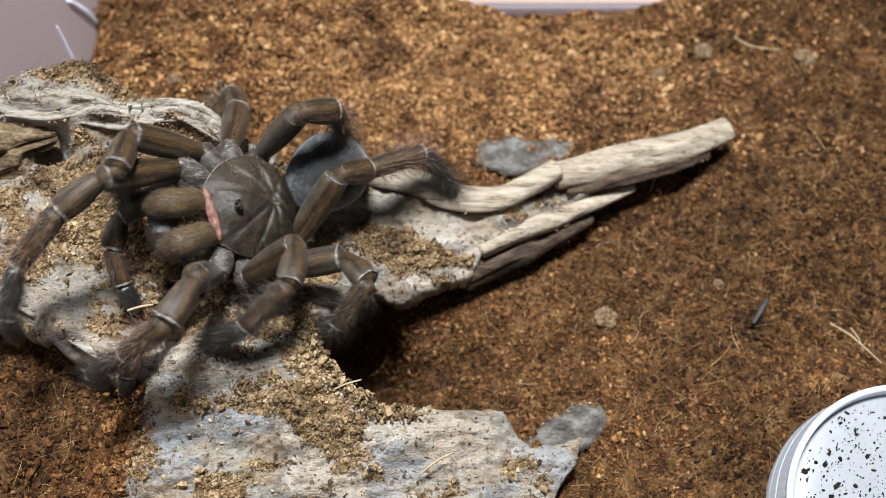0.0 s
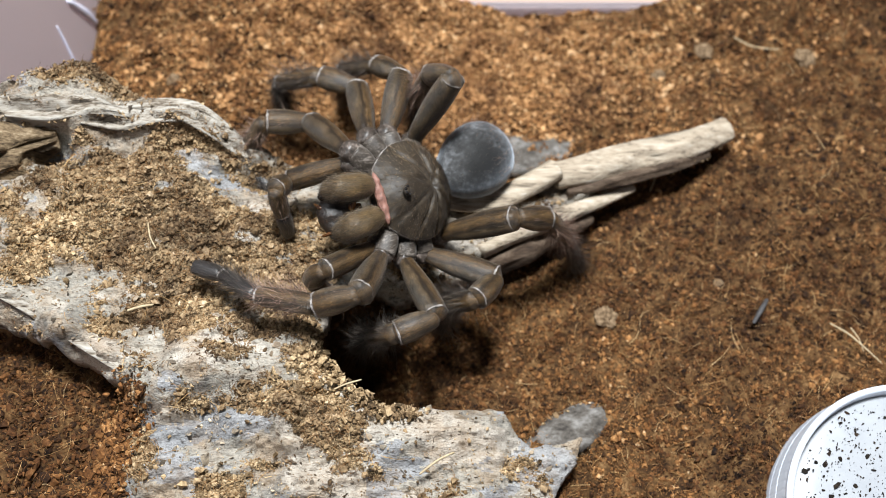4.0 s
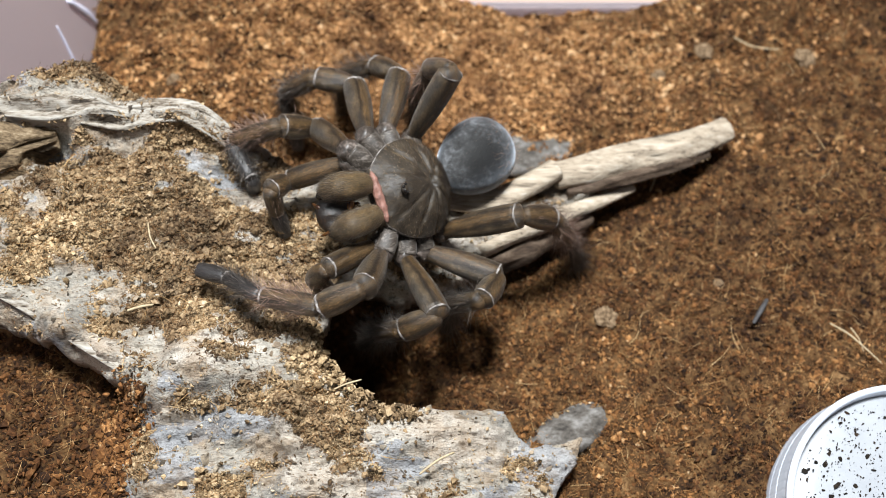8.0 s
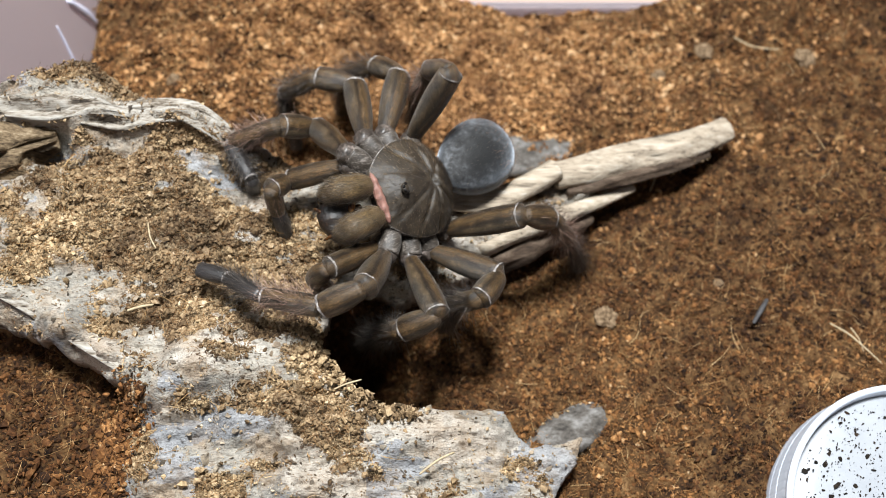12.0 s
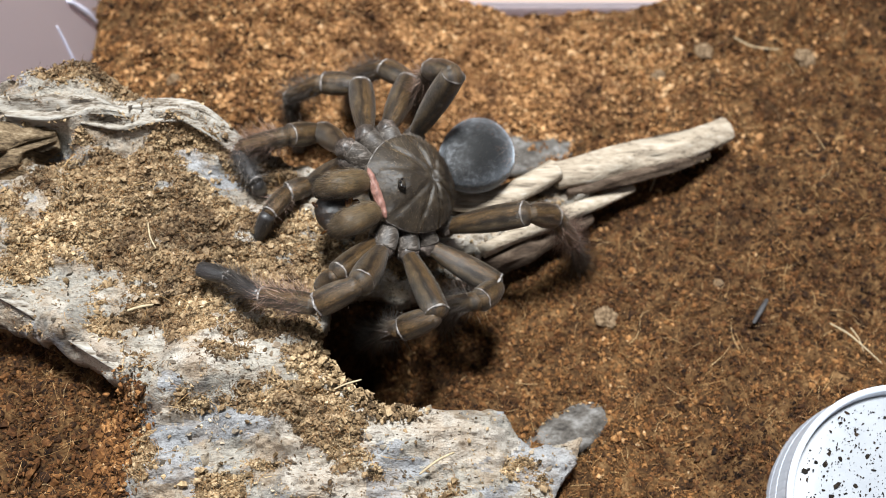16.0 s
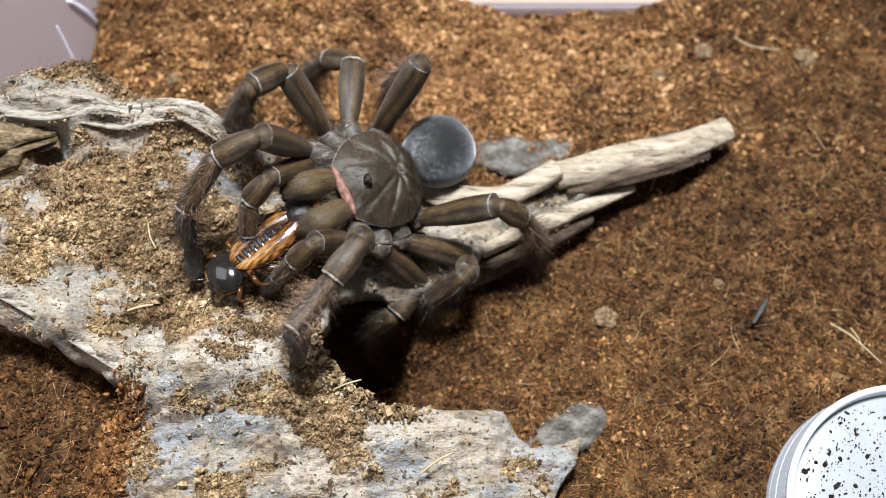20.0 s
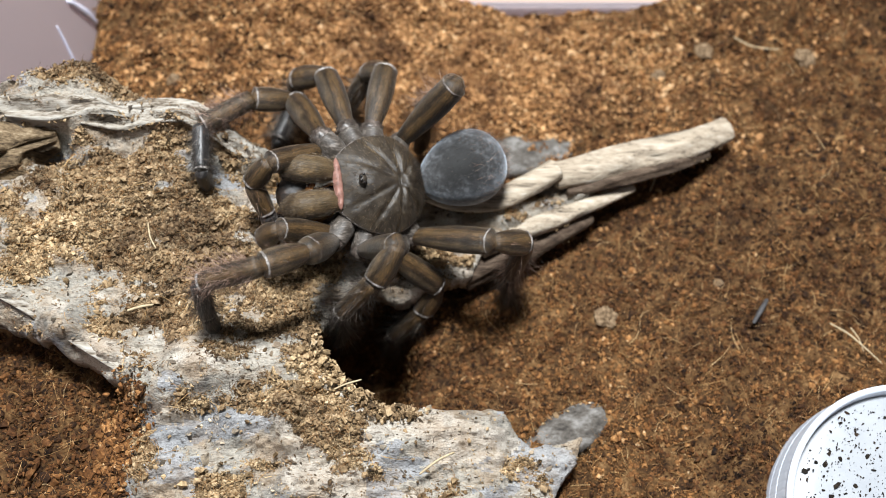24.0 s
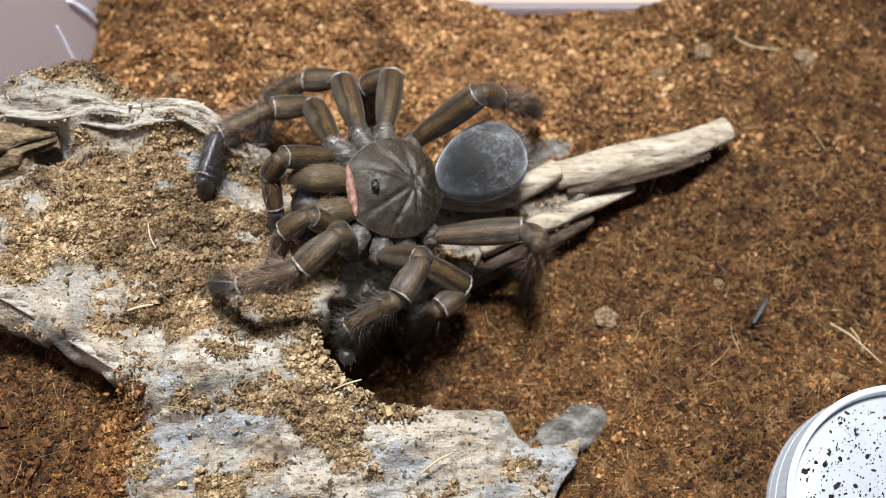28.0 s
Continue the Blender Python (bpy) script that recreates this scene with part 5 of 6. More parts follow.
def aim(p, az, el):
    return Matrix.Translation(p) @ Euler((0, radians(-el), radians(az))).to_matrix().to_4x4()


def key_body(thing, rows):
    """Rows: seconds, x, y, z in millimetres, turn, nose-up and roll in degrees."""
    v = glide([r[0] for r in rows], [r[1:] for r in rows], TIMES)
    walk(thing, [(t, Matrix.Translation(Vector(p[:3]) * MM) @ Euler((radians(p[5]), radians(-p[4]), radians(p[3]))).to_matrix().to_4x4()) for t, p in zip(TIMES, v)])


def key_held(thing, rows, hold):
    """Carry a thing at a fixed pose in the spider's space."""
    v = glide([r[0] for r in rows], [r[1:] for r in rows], TIMES)
    walk(thing, [(t, Matrix.Translation(Vector(p[:3]) * MM) @ Euler((radians(p[5]), radians(-p[4]), radians(p[3]))).to_matrix().to_4x4() @ hold) for t, p in zip(TIMES, v)])


def key_limb(name, rows):
    """Rows: seconds, then turn and rise in degrees of each segment in the body's space."""
    segs, root, lens = leg_sets[name]
    v = glide([r[0] for r in rows], [r[1:] for r in rows], TIMES)
    tracks = [[] for _ in segs]
    for t, p in zip(TIMES, v):
        at = Vector(root) * MM
        for k, L in enumerate(lens):
            m = aim(at, p[2 * k], p[2 * k + 1])
            tracks[k].append((t, m))
            at = m @ Vector((L * MM, 0, 0))
    for ob, track in zip(segs, tracks):
        walk(ob, track)


def key_abdomen(rows):
    v = glide([r[0] for r in rows], [r[1:] for r in rows], TIMES)
    walk(abdomen, [(t, aim(Vector((-0.0155, 0, -0.0005)), p[0], p[1])) for t, p in zip(TIMES, v)])


def motions():
    spider_rows = [
        (0, -58.2, 9.4, 55.6, -147.3, 32.6, -24.3), (0.3, -53.3, 9.8, 53.7, -141.1, 33.2, -20.1), (0.6, -45.6, 20.3, 51.8, -150.2, 38.4, -11.1),
        (1, -33.7, 23.9, 49.7, -142.4, 44, -12.4), (1.3, -27.8, 22.5, 48.5, -136.2, 38.7, -21.5), (1.6, -7, 17, 47.3, -128.2, 33.1, -29.5),
        (2, -6.4, 16.7, 47.1, -134.7, 32.4, -46.7), (2.3, -8.6, 19.7, 47, -140.7, 34.4, -42.8), (3, -9.1, 19, 46.8, -142.7, 34.1, -29.7),
        (5.5, -9.9, 20.1, 46.9, -145.6, 32.4, -28.8), (12.3, -9.4, 20.1, 47, -144.6, 29.4, -24.7), (14.8, -9.5, 21.6, 47.2, -149.1, 26.4, -22.5),
        (17.7, -10.1, 19.7, 47.8, -143.8, 26.7, -23.9), (17.9, -11.3, 17.4, 47.8, -139.3, 31.2, -25.4), (18, -26, 15.6, 47.9, -147.7, 25.5, -24.8),
        (18.2, -27.6, 16.8, 47.9, -151.6, 38.5, -24.7), (18.6, -28.5, 17.8, 48, -151.9, 38.1, -14.8), (19, -26.1, 28.1, 50.2, -164.7, 51.1, -9.6),
        (19.3, -20.3, 23.7, 48.9, -148.8, 35.8, -10), (19.6, -19.2, 23.9, 47.6, -142.3, 36.2, -15.4), (20, -20.3, 23.2, 47.3, -144, 25.7, -20.3),
        (20.5, -21.5, 21.4, 47.6, -146.9, 18.6, -16.5), (21, -20.4, 20.4, 47.9, -153.5, 24.9, -15.7), (21.5, -18.5, 19.3, 47.8, -152, 25.3, -15.6),
        (23.5, -19.3, 19.9, 47.7, -160, 27.4, -16.1), (24, -19.8, 21.2, 47.6, -166, 24, -15.5), (24.4, -18.6, 20, 47.7, -161.4, 25.9, -16.1),
        (25.1, -18.3, 19.5, 47.9, -165.9, 19.4, -15.6), (25.5, -17.6, 20.2, 48, -160.2, 23.9, -16.5), (26.5, -17.1, 20.3, 48.2, -159.8, 21.8, -16.9),
        (28, -15.2, 19.6, 48.3, -164, 18.4, -16.8)]
    key_body(spider, spider_rows)
    key_held(prey, spider_rows, pose(0.0245, 0.001, -0.0085, 20, 0, 75))
    key_abdomen([
        (0, 201, 10), (0.3, 198, 43), (0.6, 209, 48), (1, 202, 57), (1.3, 208, 53), (1.6, 181, 11), (2, 192, 2), (2.3, 196, -2), (3, 195, 4),
        (5.5, 199, 8), (12.3, 194, 0), (14.8, 195, -9), (17.7, 190, 0), (17.9, 188, 15), (18, 197, 20), (18.2, 195, 23), (18.6, 187, 27),
        (19, 195, 23), (19.3, 200, 12), (19.6, 195, 11), (20, 191, -15), (20.5, 186, -12), (21, 190, 12), (21.5, 189, 21), (23.5, 194, 28),
        (24, 198, 8), (24.4, 191, 12), (25.1, 199, 4), (25.5, 191, 17), (26.5, 192, 16), (28, 197, 27)])
    key_limb("R1", [
        (0, 0, 6, 27, -35, 45, -37, 74, -28, 135, -52), (0.3, -17, 52, 21, -51, 42, -49, 107, -22, 120, -28),
        (0.6, -10, 39, 21, -61, 71, -68, 139, -20, 139, -15), (1, -18, 26, 93, -103, 130, -79, 161, -43, 153, -45),
        (1.3, -118, -36, -5, -14, 30, -60, 109, 36, 155, -49), (1.6, -162, -24, -34, -22, -33, -42, 108, 31, 146, -48),
        (2, -145, -61, -41, -61, -216, -66, 134, 20, 133, -29), (2.3, -99, -67, -83, -84, -232, -51, 142, 23, 136, -34),
        (3, -105, -52, -38, -66, -225, -68, 129, 21, 144, -46), (5.5, -127, -58, -11, 1, -365, -67, 89, 23, 156, -54),
        (12.3, -122, -52, -13, 5, -370, -61, 87, 22, 158, -58), (14.8, -125, -59, -3, 10, -370, -51, 90, 28, 159, -61),
        (17.7, -131, -51, -8, 6, -380, -59, 83, 26, 158, -59), (17.9, -126, -47, -14, -5, -360, -10, 121, -70, 146, -57),
        (18, -131, -62, -10, -4, -338, -8, 71, 21, 132, -54), (18.2, -98, -49, 20, -45, -315, 2, 117, 25, 151, -42),
        (18.6, -74, -31, 16, -73, -300, 14, 154, 10, 159, -47), (19, -3, -8, 39, 7, -180, -39, 183, -40, 177, -40),
        (19.3, -13, 4, 36, 18, -185, -48, 175, -50, 156, -59), (19.6, -23, 4, 28, 17, -220, -45, 173, -51, 157, -51),
        (20, -12, 32, -2, -49, -318, -47, 117, -54, 86, -32), (20.5, -21, 45, -10, -44, -327, -42, 78, -30, 107, -57),
        (21, -125, -29, -9, 7, -339, 2, 132, -39, 154, -67), (21.5, -109, -31, -6, 0, -363, -34, 85, 2, 153, -61),
        (23.5, -80, -44, 13, 6, -316, -1, 138, -35, 163, -70), (24, -90, -47, -1, 2, -334, -6, 85, 3, 152, -62),
        (24.4, -104, -41, -2, -3, -334, -11, 67, -2, 122, -59), (25.1, -94, -44, 1, 4, -334, -2, 70, 3, 119, -60),
        (25.5, -109, -44, -3, -3, -341, -9, 65, 0, 130, -60), (26.5, -109, -47, -3, -1, -343, -7, 64, 3, 130, -62),
        (28, -95, -46, 1, 2, -339, -3, 64, 3, 119, -63)])
    key_limb("R2", [
        (0, -17, 11, 49, 15, 172, -63, 156, -55, 165, -57), (0.3, -4, 50, -36, -71, 181, -55, 157, -53, 152, -56),
        (0.6, -13, 44, 19, 10, 197, -51, 178, -52, 188, -50), (1, -31, 58, -7, -14, 74, -106, 177, -48, 193, -41),
        (1.3, -46, 42, -46, -74, 75, -86, 125, -22, 166, -50), (1.6, -64, 55, -57, -41, 139, -68, 144, -48, 156, -54),
        (2, -149, -28, -69, -61, -48, -74, 118, -19, 136, -41), (2.3, -132, -43, -46, -65, 25, -80, 135, -24, 136, -45),
        (3, -129, -28, -60, -45, -51, -66, 131, -38, 154, -52), (5.5, -124, -30, -45, -50, -28, -86, 126, -37, 113, -35),
        (12.3, -123, -24, -50, -45, -37, -81, 126, -43, 111, -40), (14.8, -123, -29, -36, -46, -26, -76, 129, -45, 101, -48),
        (17.7, -128, -20, -47, -51, -37, -78, 128, -45, 102, -50), (17.9, -127, -15, -54, -62, -127, -77, 146, -51, 156, -57),
        (18, -127, -32, -16, -10, 19, -14, 65, 0, 128, -55), (18.2, -114, -23, 6, -11, 23, -67, 74, 13, 144, -45),
        (18.6, -93, 18, -67, -68, 117, -76, 66, 32, 148, -63), (19, -91, 0, 215, -59, 127, -47, 176, -36, 161, -44),
        (19.3, -51, 16, 196, -63, 166, -52, 170, -54, 171, -61), (19.6, -49, 14, 201, -64, 169, -52, 165, -52, 172, -51),
        (20, -58, 28, 10, 0, 71, -73, 166, -44, 111, -72), (20.5, -91, -10, -11, -4, 16, -8, 118, -61, 96, -23),
        (21, -97, -9, -31, -69, 115, -71, 119, -37, 76, 24), (21.5, -95, -4, 61, -96, 176, -67, 82, -63, 127, -63),
        (23.5, -93, -21, -25, -53, 39, -10, 83, -2, 125, -52), (24, -90, -29, -20, -62, 164, -72, 62, -6, 125, -62),
        (24.4, -96, -23, -29, -59, 166, -70, 56, -20, 125, -63), (25.1, -92, -29, -23, -45, 153, -77, 53, -17, 112, -65),
        (25.5, -106, -29, -23, -40, 5, -57, 101, -30, 133, -58), (26.5, -110, -32, -21, -35, 1, -56, 97, -33, 132, -59),
        (28, -95, -30, -16, -41, 10, -56, 83, -37, 139, -65)])
    key_limb("R3", [
        (0, -136, -28, -124, -43, 34, 17, 106, -32, 43, 43), (0.3, -153, -22, -110, -33, 35, 12, 107, -43, 40, 43),
        (0.6, -128, -13, -117, -45, 55, 7, 173, -48, 143, -61), (1, -134, 23, -104, -34, -94, -56, 168, -45, 177, -53),
        (1.3, -145, 16, -99, -36, -115, -70, 156, -47, 172, -54), (1.6, -131, 24, -68, -68, -197, -40, 148, -46, 160, -45),
        (2, -167, -2, -113, -31, -104, -59, 128, -60, 132, -46), (2.3, -140, -21, -124, -58, -59, -84, 135, -40, 141, -48),
        (3, -133, -4, -91, -57, -101, -75, 145, -47, 154, -54), (5.5, -132, -10, -94, -59, -51, -82, 143, -49, 149, -58),
        (12.3, -133, -5, -93, -55, -53, -77, 144, -53, 151, -62), (14.8, -139, -13, -81, -48, -43, -73, 143, -55, 148, -66),
        (17.7, -143, -4, -91, -48, -57, -74, 143, -55, 149, -64), (17.9, -138, 5, -118, -46, -147, -74, 147, -51, 157, -59),
        (18, -124, 3, -105, -64, -263, -42, 139, -55, 159, -58), (18.2, -133, -8, -113, -46, -167, -70, 88, -10, 155, -46),
        (18.6, -129, 34, -115, -45, -159, -67, 165, -50, 175, -56), (19, -124, 8, -137, -51, -211, -72, 176, -26, 162, -56),
        (19.3, -116, 1, -113, -71, -210, -45, 171, -52, 184, -56), (19.6, -114, 1, -146, -79, -210, -44, 160, -50, 184, -52),
        (20, -123, -1, -79, -59, -305, -94, 147, -58, 153, -68), (20.5, -117, -6, -47, -74, -228, -72, 144, -61, 127, -79),
        (21, -119, 2, -98, -72, -238, -91, 158, -57, 156, -70), (21.5, -128, 11, -88, -68, -284, -94, 152, -61, 153, -71),
        (23.5, -118, 1, -47, -78, -262, -83, 155, -54, 140, -72), (24, -114, -11, -72, -76, -286, -64, 158, -57, 118, -73),
        (24.4, -115, 2, -5, -83, -242, -74, 156, -56, 124, -72), (25.1, -111, -9, -5, -70, -252, -76, 148, -62, 112, -78),
        (25.5, -119, -6, -10, -75, -224, -73, 153, -57, 129, -75), (26.5, -120, -10, -11, -73, -220, -71, 147, -58, 133, -78),
        (28, -114, -19, 6, -58, -216, -66, 139, -61, 126, -84)])
    key_limb("R4", [
        (0, -66, 80, 176, -1, 169, -49, 154, -52, 162, -56), (0.3, 9, 83, 194, -22, 186, -26, 152, -53, 155, -50),
        (0.6, -138, -1, 195, -22, 192, -18, 56, 15, 179, -40), (1, -117, 79, 205, -35, 39, -109, 169, -45, 170, -33),
        (1.3, -150, 19, 199, -38, 17, -7, 161, -48, 158, -36), (1.6, -125, 70, 184, -41, 169, -73, 147, -49, 146, -37),
        (2, -76, 51, 168, -43, 126, -63, 135, -39, 139, -29), (2.3, -70, 53, 174, -45, 128, -66, 139, -41, 142, -31),
        (3, -83, 65, 239, -69, 158, -62, 148, -46, 158, -52), (5.5, -87, 61, 226, -68, 150, -64, 147, -48, 150, -57),
        (12.3, -96, 65, 234, -66, 155, -68, 148, -52, 153, -61), (14.8, -93, 69, 258, -66, 149, -70, 148, -55, 146, -65),
        (17.7, -110, 67, 252, -64, 149, -68, 147, -54, 146, -64), (17.9, -113, 62, 192, -51, 171, -77, 149, -50, 153, -60),
        (18, -131, 52, 194, -59, 101, -86, 144, -53, 142, -65), (18.2, -95, 67, 196, -51, 155, -76, 158, -43, 156, -56),
        (18.6, -138, 62, 211, -39, 179, -81, 169, -46, 165, -60), (19, -140, 32, 211, -38, 39, -9, 177, -34, 175, -49),
        (19.3, -118, 68, 212, -46, 46, -106, 170, -50, 173, -63), (19.6, -129, 69, 203, -44, 37, -106, 162, -48, 169, -60),
        (20, -122, 66, 201, -58, 31, -96, 150, -57, 147, -68), (20.5, -141, 55, 216, -64, 56, -95, 145, -67, 138, -76),
        (21, -135, 61, 210, -59, 80, -94, 156, -59, 152, -71), (21.5, -146, 61, 207, -57, 70, -94, 156, -58, 153, -72),
        (23.5, -121, 62, 207, -60, 51, -92, 157, -57, 149, -70), (24, -128, 65, 215, -65, 45, -87, 156, -60, 136, -73),
        (24.4, -131, 61, 209, -61, 53, -90, 156, -58, 146, -71), (25.1, -125, 59, 222, -68, 30, -85, 153, -66, 131, -76),
        (25.5, -149, 67, 187, -36, 183, -33, 186, -38, 179, -35), (26.5, -154, 24, 177, -56, 181, -32, 186, -41, 178, -28),
        (28, -153, 59, 186, -43, 187, -43, 190, -50, 181, -47)])
    key_limb("PR", [
        (0, 16, -45, 66, -22, 95, -10, 119, -28), (0.3, 11, 17, 40, -67, 104, -37, 119, -34), (0.6, 27, 8, -34, -68, 137, -64, 136, -64),
        (1, 1, -7, 72, -65, 135, -14, 153, -36), (1.3, -3, -12, 109, -77, 128, -39, 137, -40), (1.6, -141, -65, -9, -21, 90, 25, 127, -26),
        (2, 7, -68, -7, 18, 108, -9, 117, -19), (2.3, 20, -50, 2, 27, 114, -20, 119, -24), (3, -7, -62, 14, 31, 119, -34, 134, -42),
        (5.5, -1, -66, 11, 15, 128, -40, 119, -32), (12.3, -20, -64, 10, 19, 126, -45, 116, -35), (14.8, 34, -81, 4, -5, 31, 8, 80, -58),
        (17.7, 47, -92, -1, -10, 27, 6, 78, -60), (17.9, -35, -61, -8, -32, -6, -30, 92, -78), (18, -9, -71, 21, -5, 50, 14, 88, -54),
        (18.2, 5, -2, 68, -73, 137, -50, 111, -58), (18.6, -6, 4, 64, -103, 148, -20, 166, -72), (19, 12, -6, 54, -28, 149, -22, 151, -31),
        (19.3, 2, 5, 34, -13, 143, -25, 162, -52), (19.6, -1, 3, 64, -81, 127, -48, 128, -48), (20, 6, 19, 34, -55, 85, -44, 109, -56),
        (20.5, 6, 27, 14, -45, 36, -42, 85, -44), (21, 5, 17, 21, -72, 145, -48, 115, -95), (21.5, 0, 16, 24, -79, 149, -43, 80, -95),
        (23.5, 20, 10, 25, -51, 54, -46, 111, -66), (24, 17, 17, 51, -64, 122, -24, 129, -51), (24.4, 9, 15, 2, -84, 145, -45, 122, -88),
        (25.1, 10, 23, -5, -72, 126, -52, 184, -76), (25.5, 5, 20, 17, -80, 114, -57, 106, -58), (26.5, 3, 25, 16, -71, 103, -59, 104, -61),
        (28, 4, 25, 56, -71, 100, -30, 116, -56)])
    key_limb("L1", [
        (0, 6, 47, 42, -8, 38, -70, 25, -72, 157, -45), (0.3, 14, 39, 8, 3, 51, -93, 131, -62, 148, -56),
        (0.6, 20, 40, 8, -22, 82, -86, 169, -51, 179, -59), (1, 17, 11, 36, -59, 74, -109, 264, -35, 186, -47),
        (1.3, 17, 6, -20, -79, -70, -67, 275, -30, 166, -52), (1.6, 1, -4, -39, -62, -78, -52, 246, -42, 273, -42),
        (2, 6, 24, 10, -59, -48, -66, 258, -65, 287, -66), (2.3, 15, 28, 22, -54, -47, -66, 255, -72, 297, -65),
        (3, 20, 23, -16, -71, -47, -58, 269, -54, 298, -57), (5.5, 20, 33, 14, -59, -46, -57, 280, -57, 303, -57),
        (12.3, 18, 31, 5, -58, -50, -52, 280, -52, 301, -52), (14.8, 23, 34, 10, -51, -45, -53, 285, -52, 310, -48),
        (17.7, 13, 33, 5, -55, -52, -54, 278, -51, 301, -49), (17.9, 1, 17, 48, -93, -41, -46, 273, -56, 283, -47),
        (18, 19, 21, 2, -55, -78, -49, 222, -28, 152, -57), (18.2, 27, 29, 58, -66, -96, -56, 156, -45, 179, -54),
        (18.6, 17, 1, -84, -78, -124, -31, 162, -49, 163, -58), (19, 43, -27, 36, 10, -171, -46, 193, -46, 186, -42),
        (19.3, 23, 34, 31, -9, -284, -83, 172, -48, 165, -66), (19.6, 25, 36, 24, -9, -305, -76, 163, -46, 158, -61),
        (20, 7, 62, 31, -24, -333, -9, 153, -55, 136, -68), (20.5, 13, 46, 12, -26, -378, -44, 263, -43, 153, -72),
        (21, 18, 45, 22, 4, -342, -67, 154, -62, 180, -70), (21.5, 16, 38, 17, 5, -369, -66, 154, -61, 166, -70),
        (23.5, 18, 55, 17, -11, -381, -62, 157, -62, 165, -67), (24, 23, 49, 14, 3, -353, -42, 124, -53, 149, -63),
        (24.4, 20, 51, 15, 3, -361, -46, 134, -66, 144, -64), (25.1, 26, 62, 21, -2, -366, -41, 97, -90, 134, -80),
        (25.5, 17, 54, 20, -30, -373, -37, 172, -82, 171, -79), (26.5, 14, 56, 21, -29, -371, -33, 194, -83, 171, -83),
        (28, -2, 65, 35, -26, -355, -35, -50, -72, 147, -72)])
    key_limb("L2", [
        (0, -144, 80, 51, 8, 37, -47, 15, -78, 160, -47), (0.3, 37, 72, 33, -25, 6, -6, 157, -53, 174, -57),
        (0.6, -143, 102, 38, 2, 43, -63, 15, -55, 158, -62), (1, 31, 52, 32, -40, 9, -63, -7, -56, 167, -64),
        (1.3, 27, 60, 36, -35, 3, -69, 155, -46, 172, -58), (1.6, 30, 49, 15, -44, -13, -24, 152, -43, 24, 17),
        (2, 14, 75, 21, -9, 4, -26, 137, -33, 17, 3), (2.3, 64, 46, 3, -12, -30, -113, -35, -123, -35, -127),
        (3, 61, 38, -1, -14, -3, -109, -15, -117, -22, -121), (5.5, 70, 38, 16, -68, -3, -105, -17, -114, -23, -118),
        (12.3, 63, 34, 2, -68, 12, -103, -9, -111, -19, -114), (14.8, 73, 32, 2, -62, 18, -99, -7, -106, -19, -110),
        (17.7, 62, 34, -3, -65, 17, -102, -8, -108, -19, -112), (17.9, 55, 37, -8, -72, 13, -108, -7, -114, -16, -117),
        (18, 49, 67, 27, -1, 29, -59, 147, -46, 138, -54), (18.2, 62, 61, 43, -13, 19, 2, 157, -43, 153, -55),
        (18.6, 54, 56, 51, -19, 24, 5, 168, -47, 168, -60), (19, 65, 29, 127, -55, 40, 15, 184, -35, 178, -38),
        (19.3, 66, 37, 63, -79, 10, 6, 172, -56, 172, -58), (19.6, 144, -26, 37, -71, 10, 3, 163, -52, 172, -58),
        (20, 140, -30, 28, -29, 24, -82, 148, -61, 177, -65), (20.5, 143, -44, 22, 0, 7, -72, 146, -66, 95, -100),
        (21, 150, -41, 36, -9, 26, -79, 153, -61, 113, -83), (21.5, 153, -42, 31, -10, 14, -75, 153, -60, 113, -83),
        (23.5, 63, 60, 44, 6, 34, -79, 160, -55, 96, -59), (24, 92, 81, 62, -43, 51, -62, 148, -64, 131, -72),
        (24.4, 242, 99, 48, 5, 46, -43, 162, -59, 54, 35), (25.1, 132, 76, 53, 2, 32, -39, 154, -65, 69, 34),
        (25.5, 94, 78, 46, 1, 30, -43, 156, -60, 60, 29), (26.5, 95, 79, 44, 2, 29, -41, 153, -62, 57, 31),
        (28, 117, 74, 48, -5, 21, -40, 153, -66, 51, 41)])
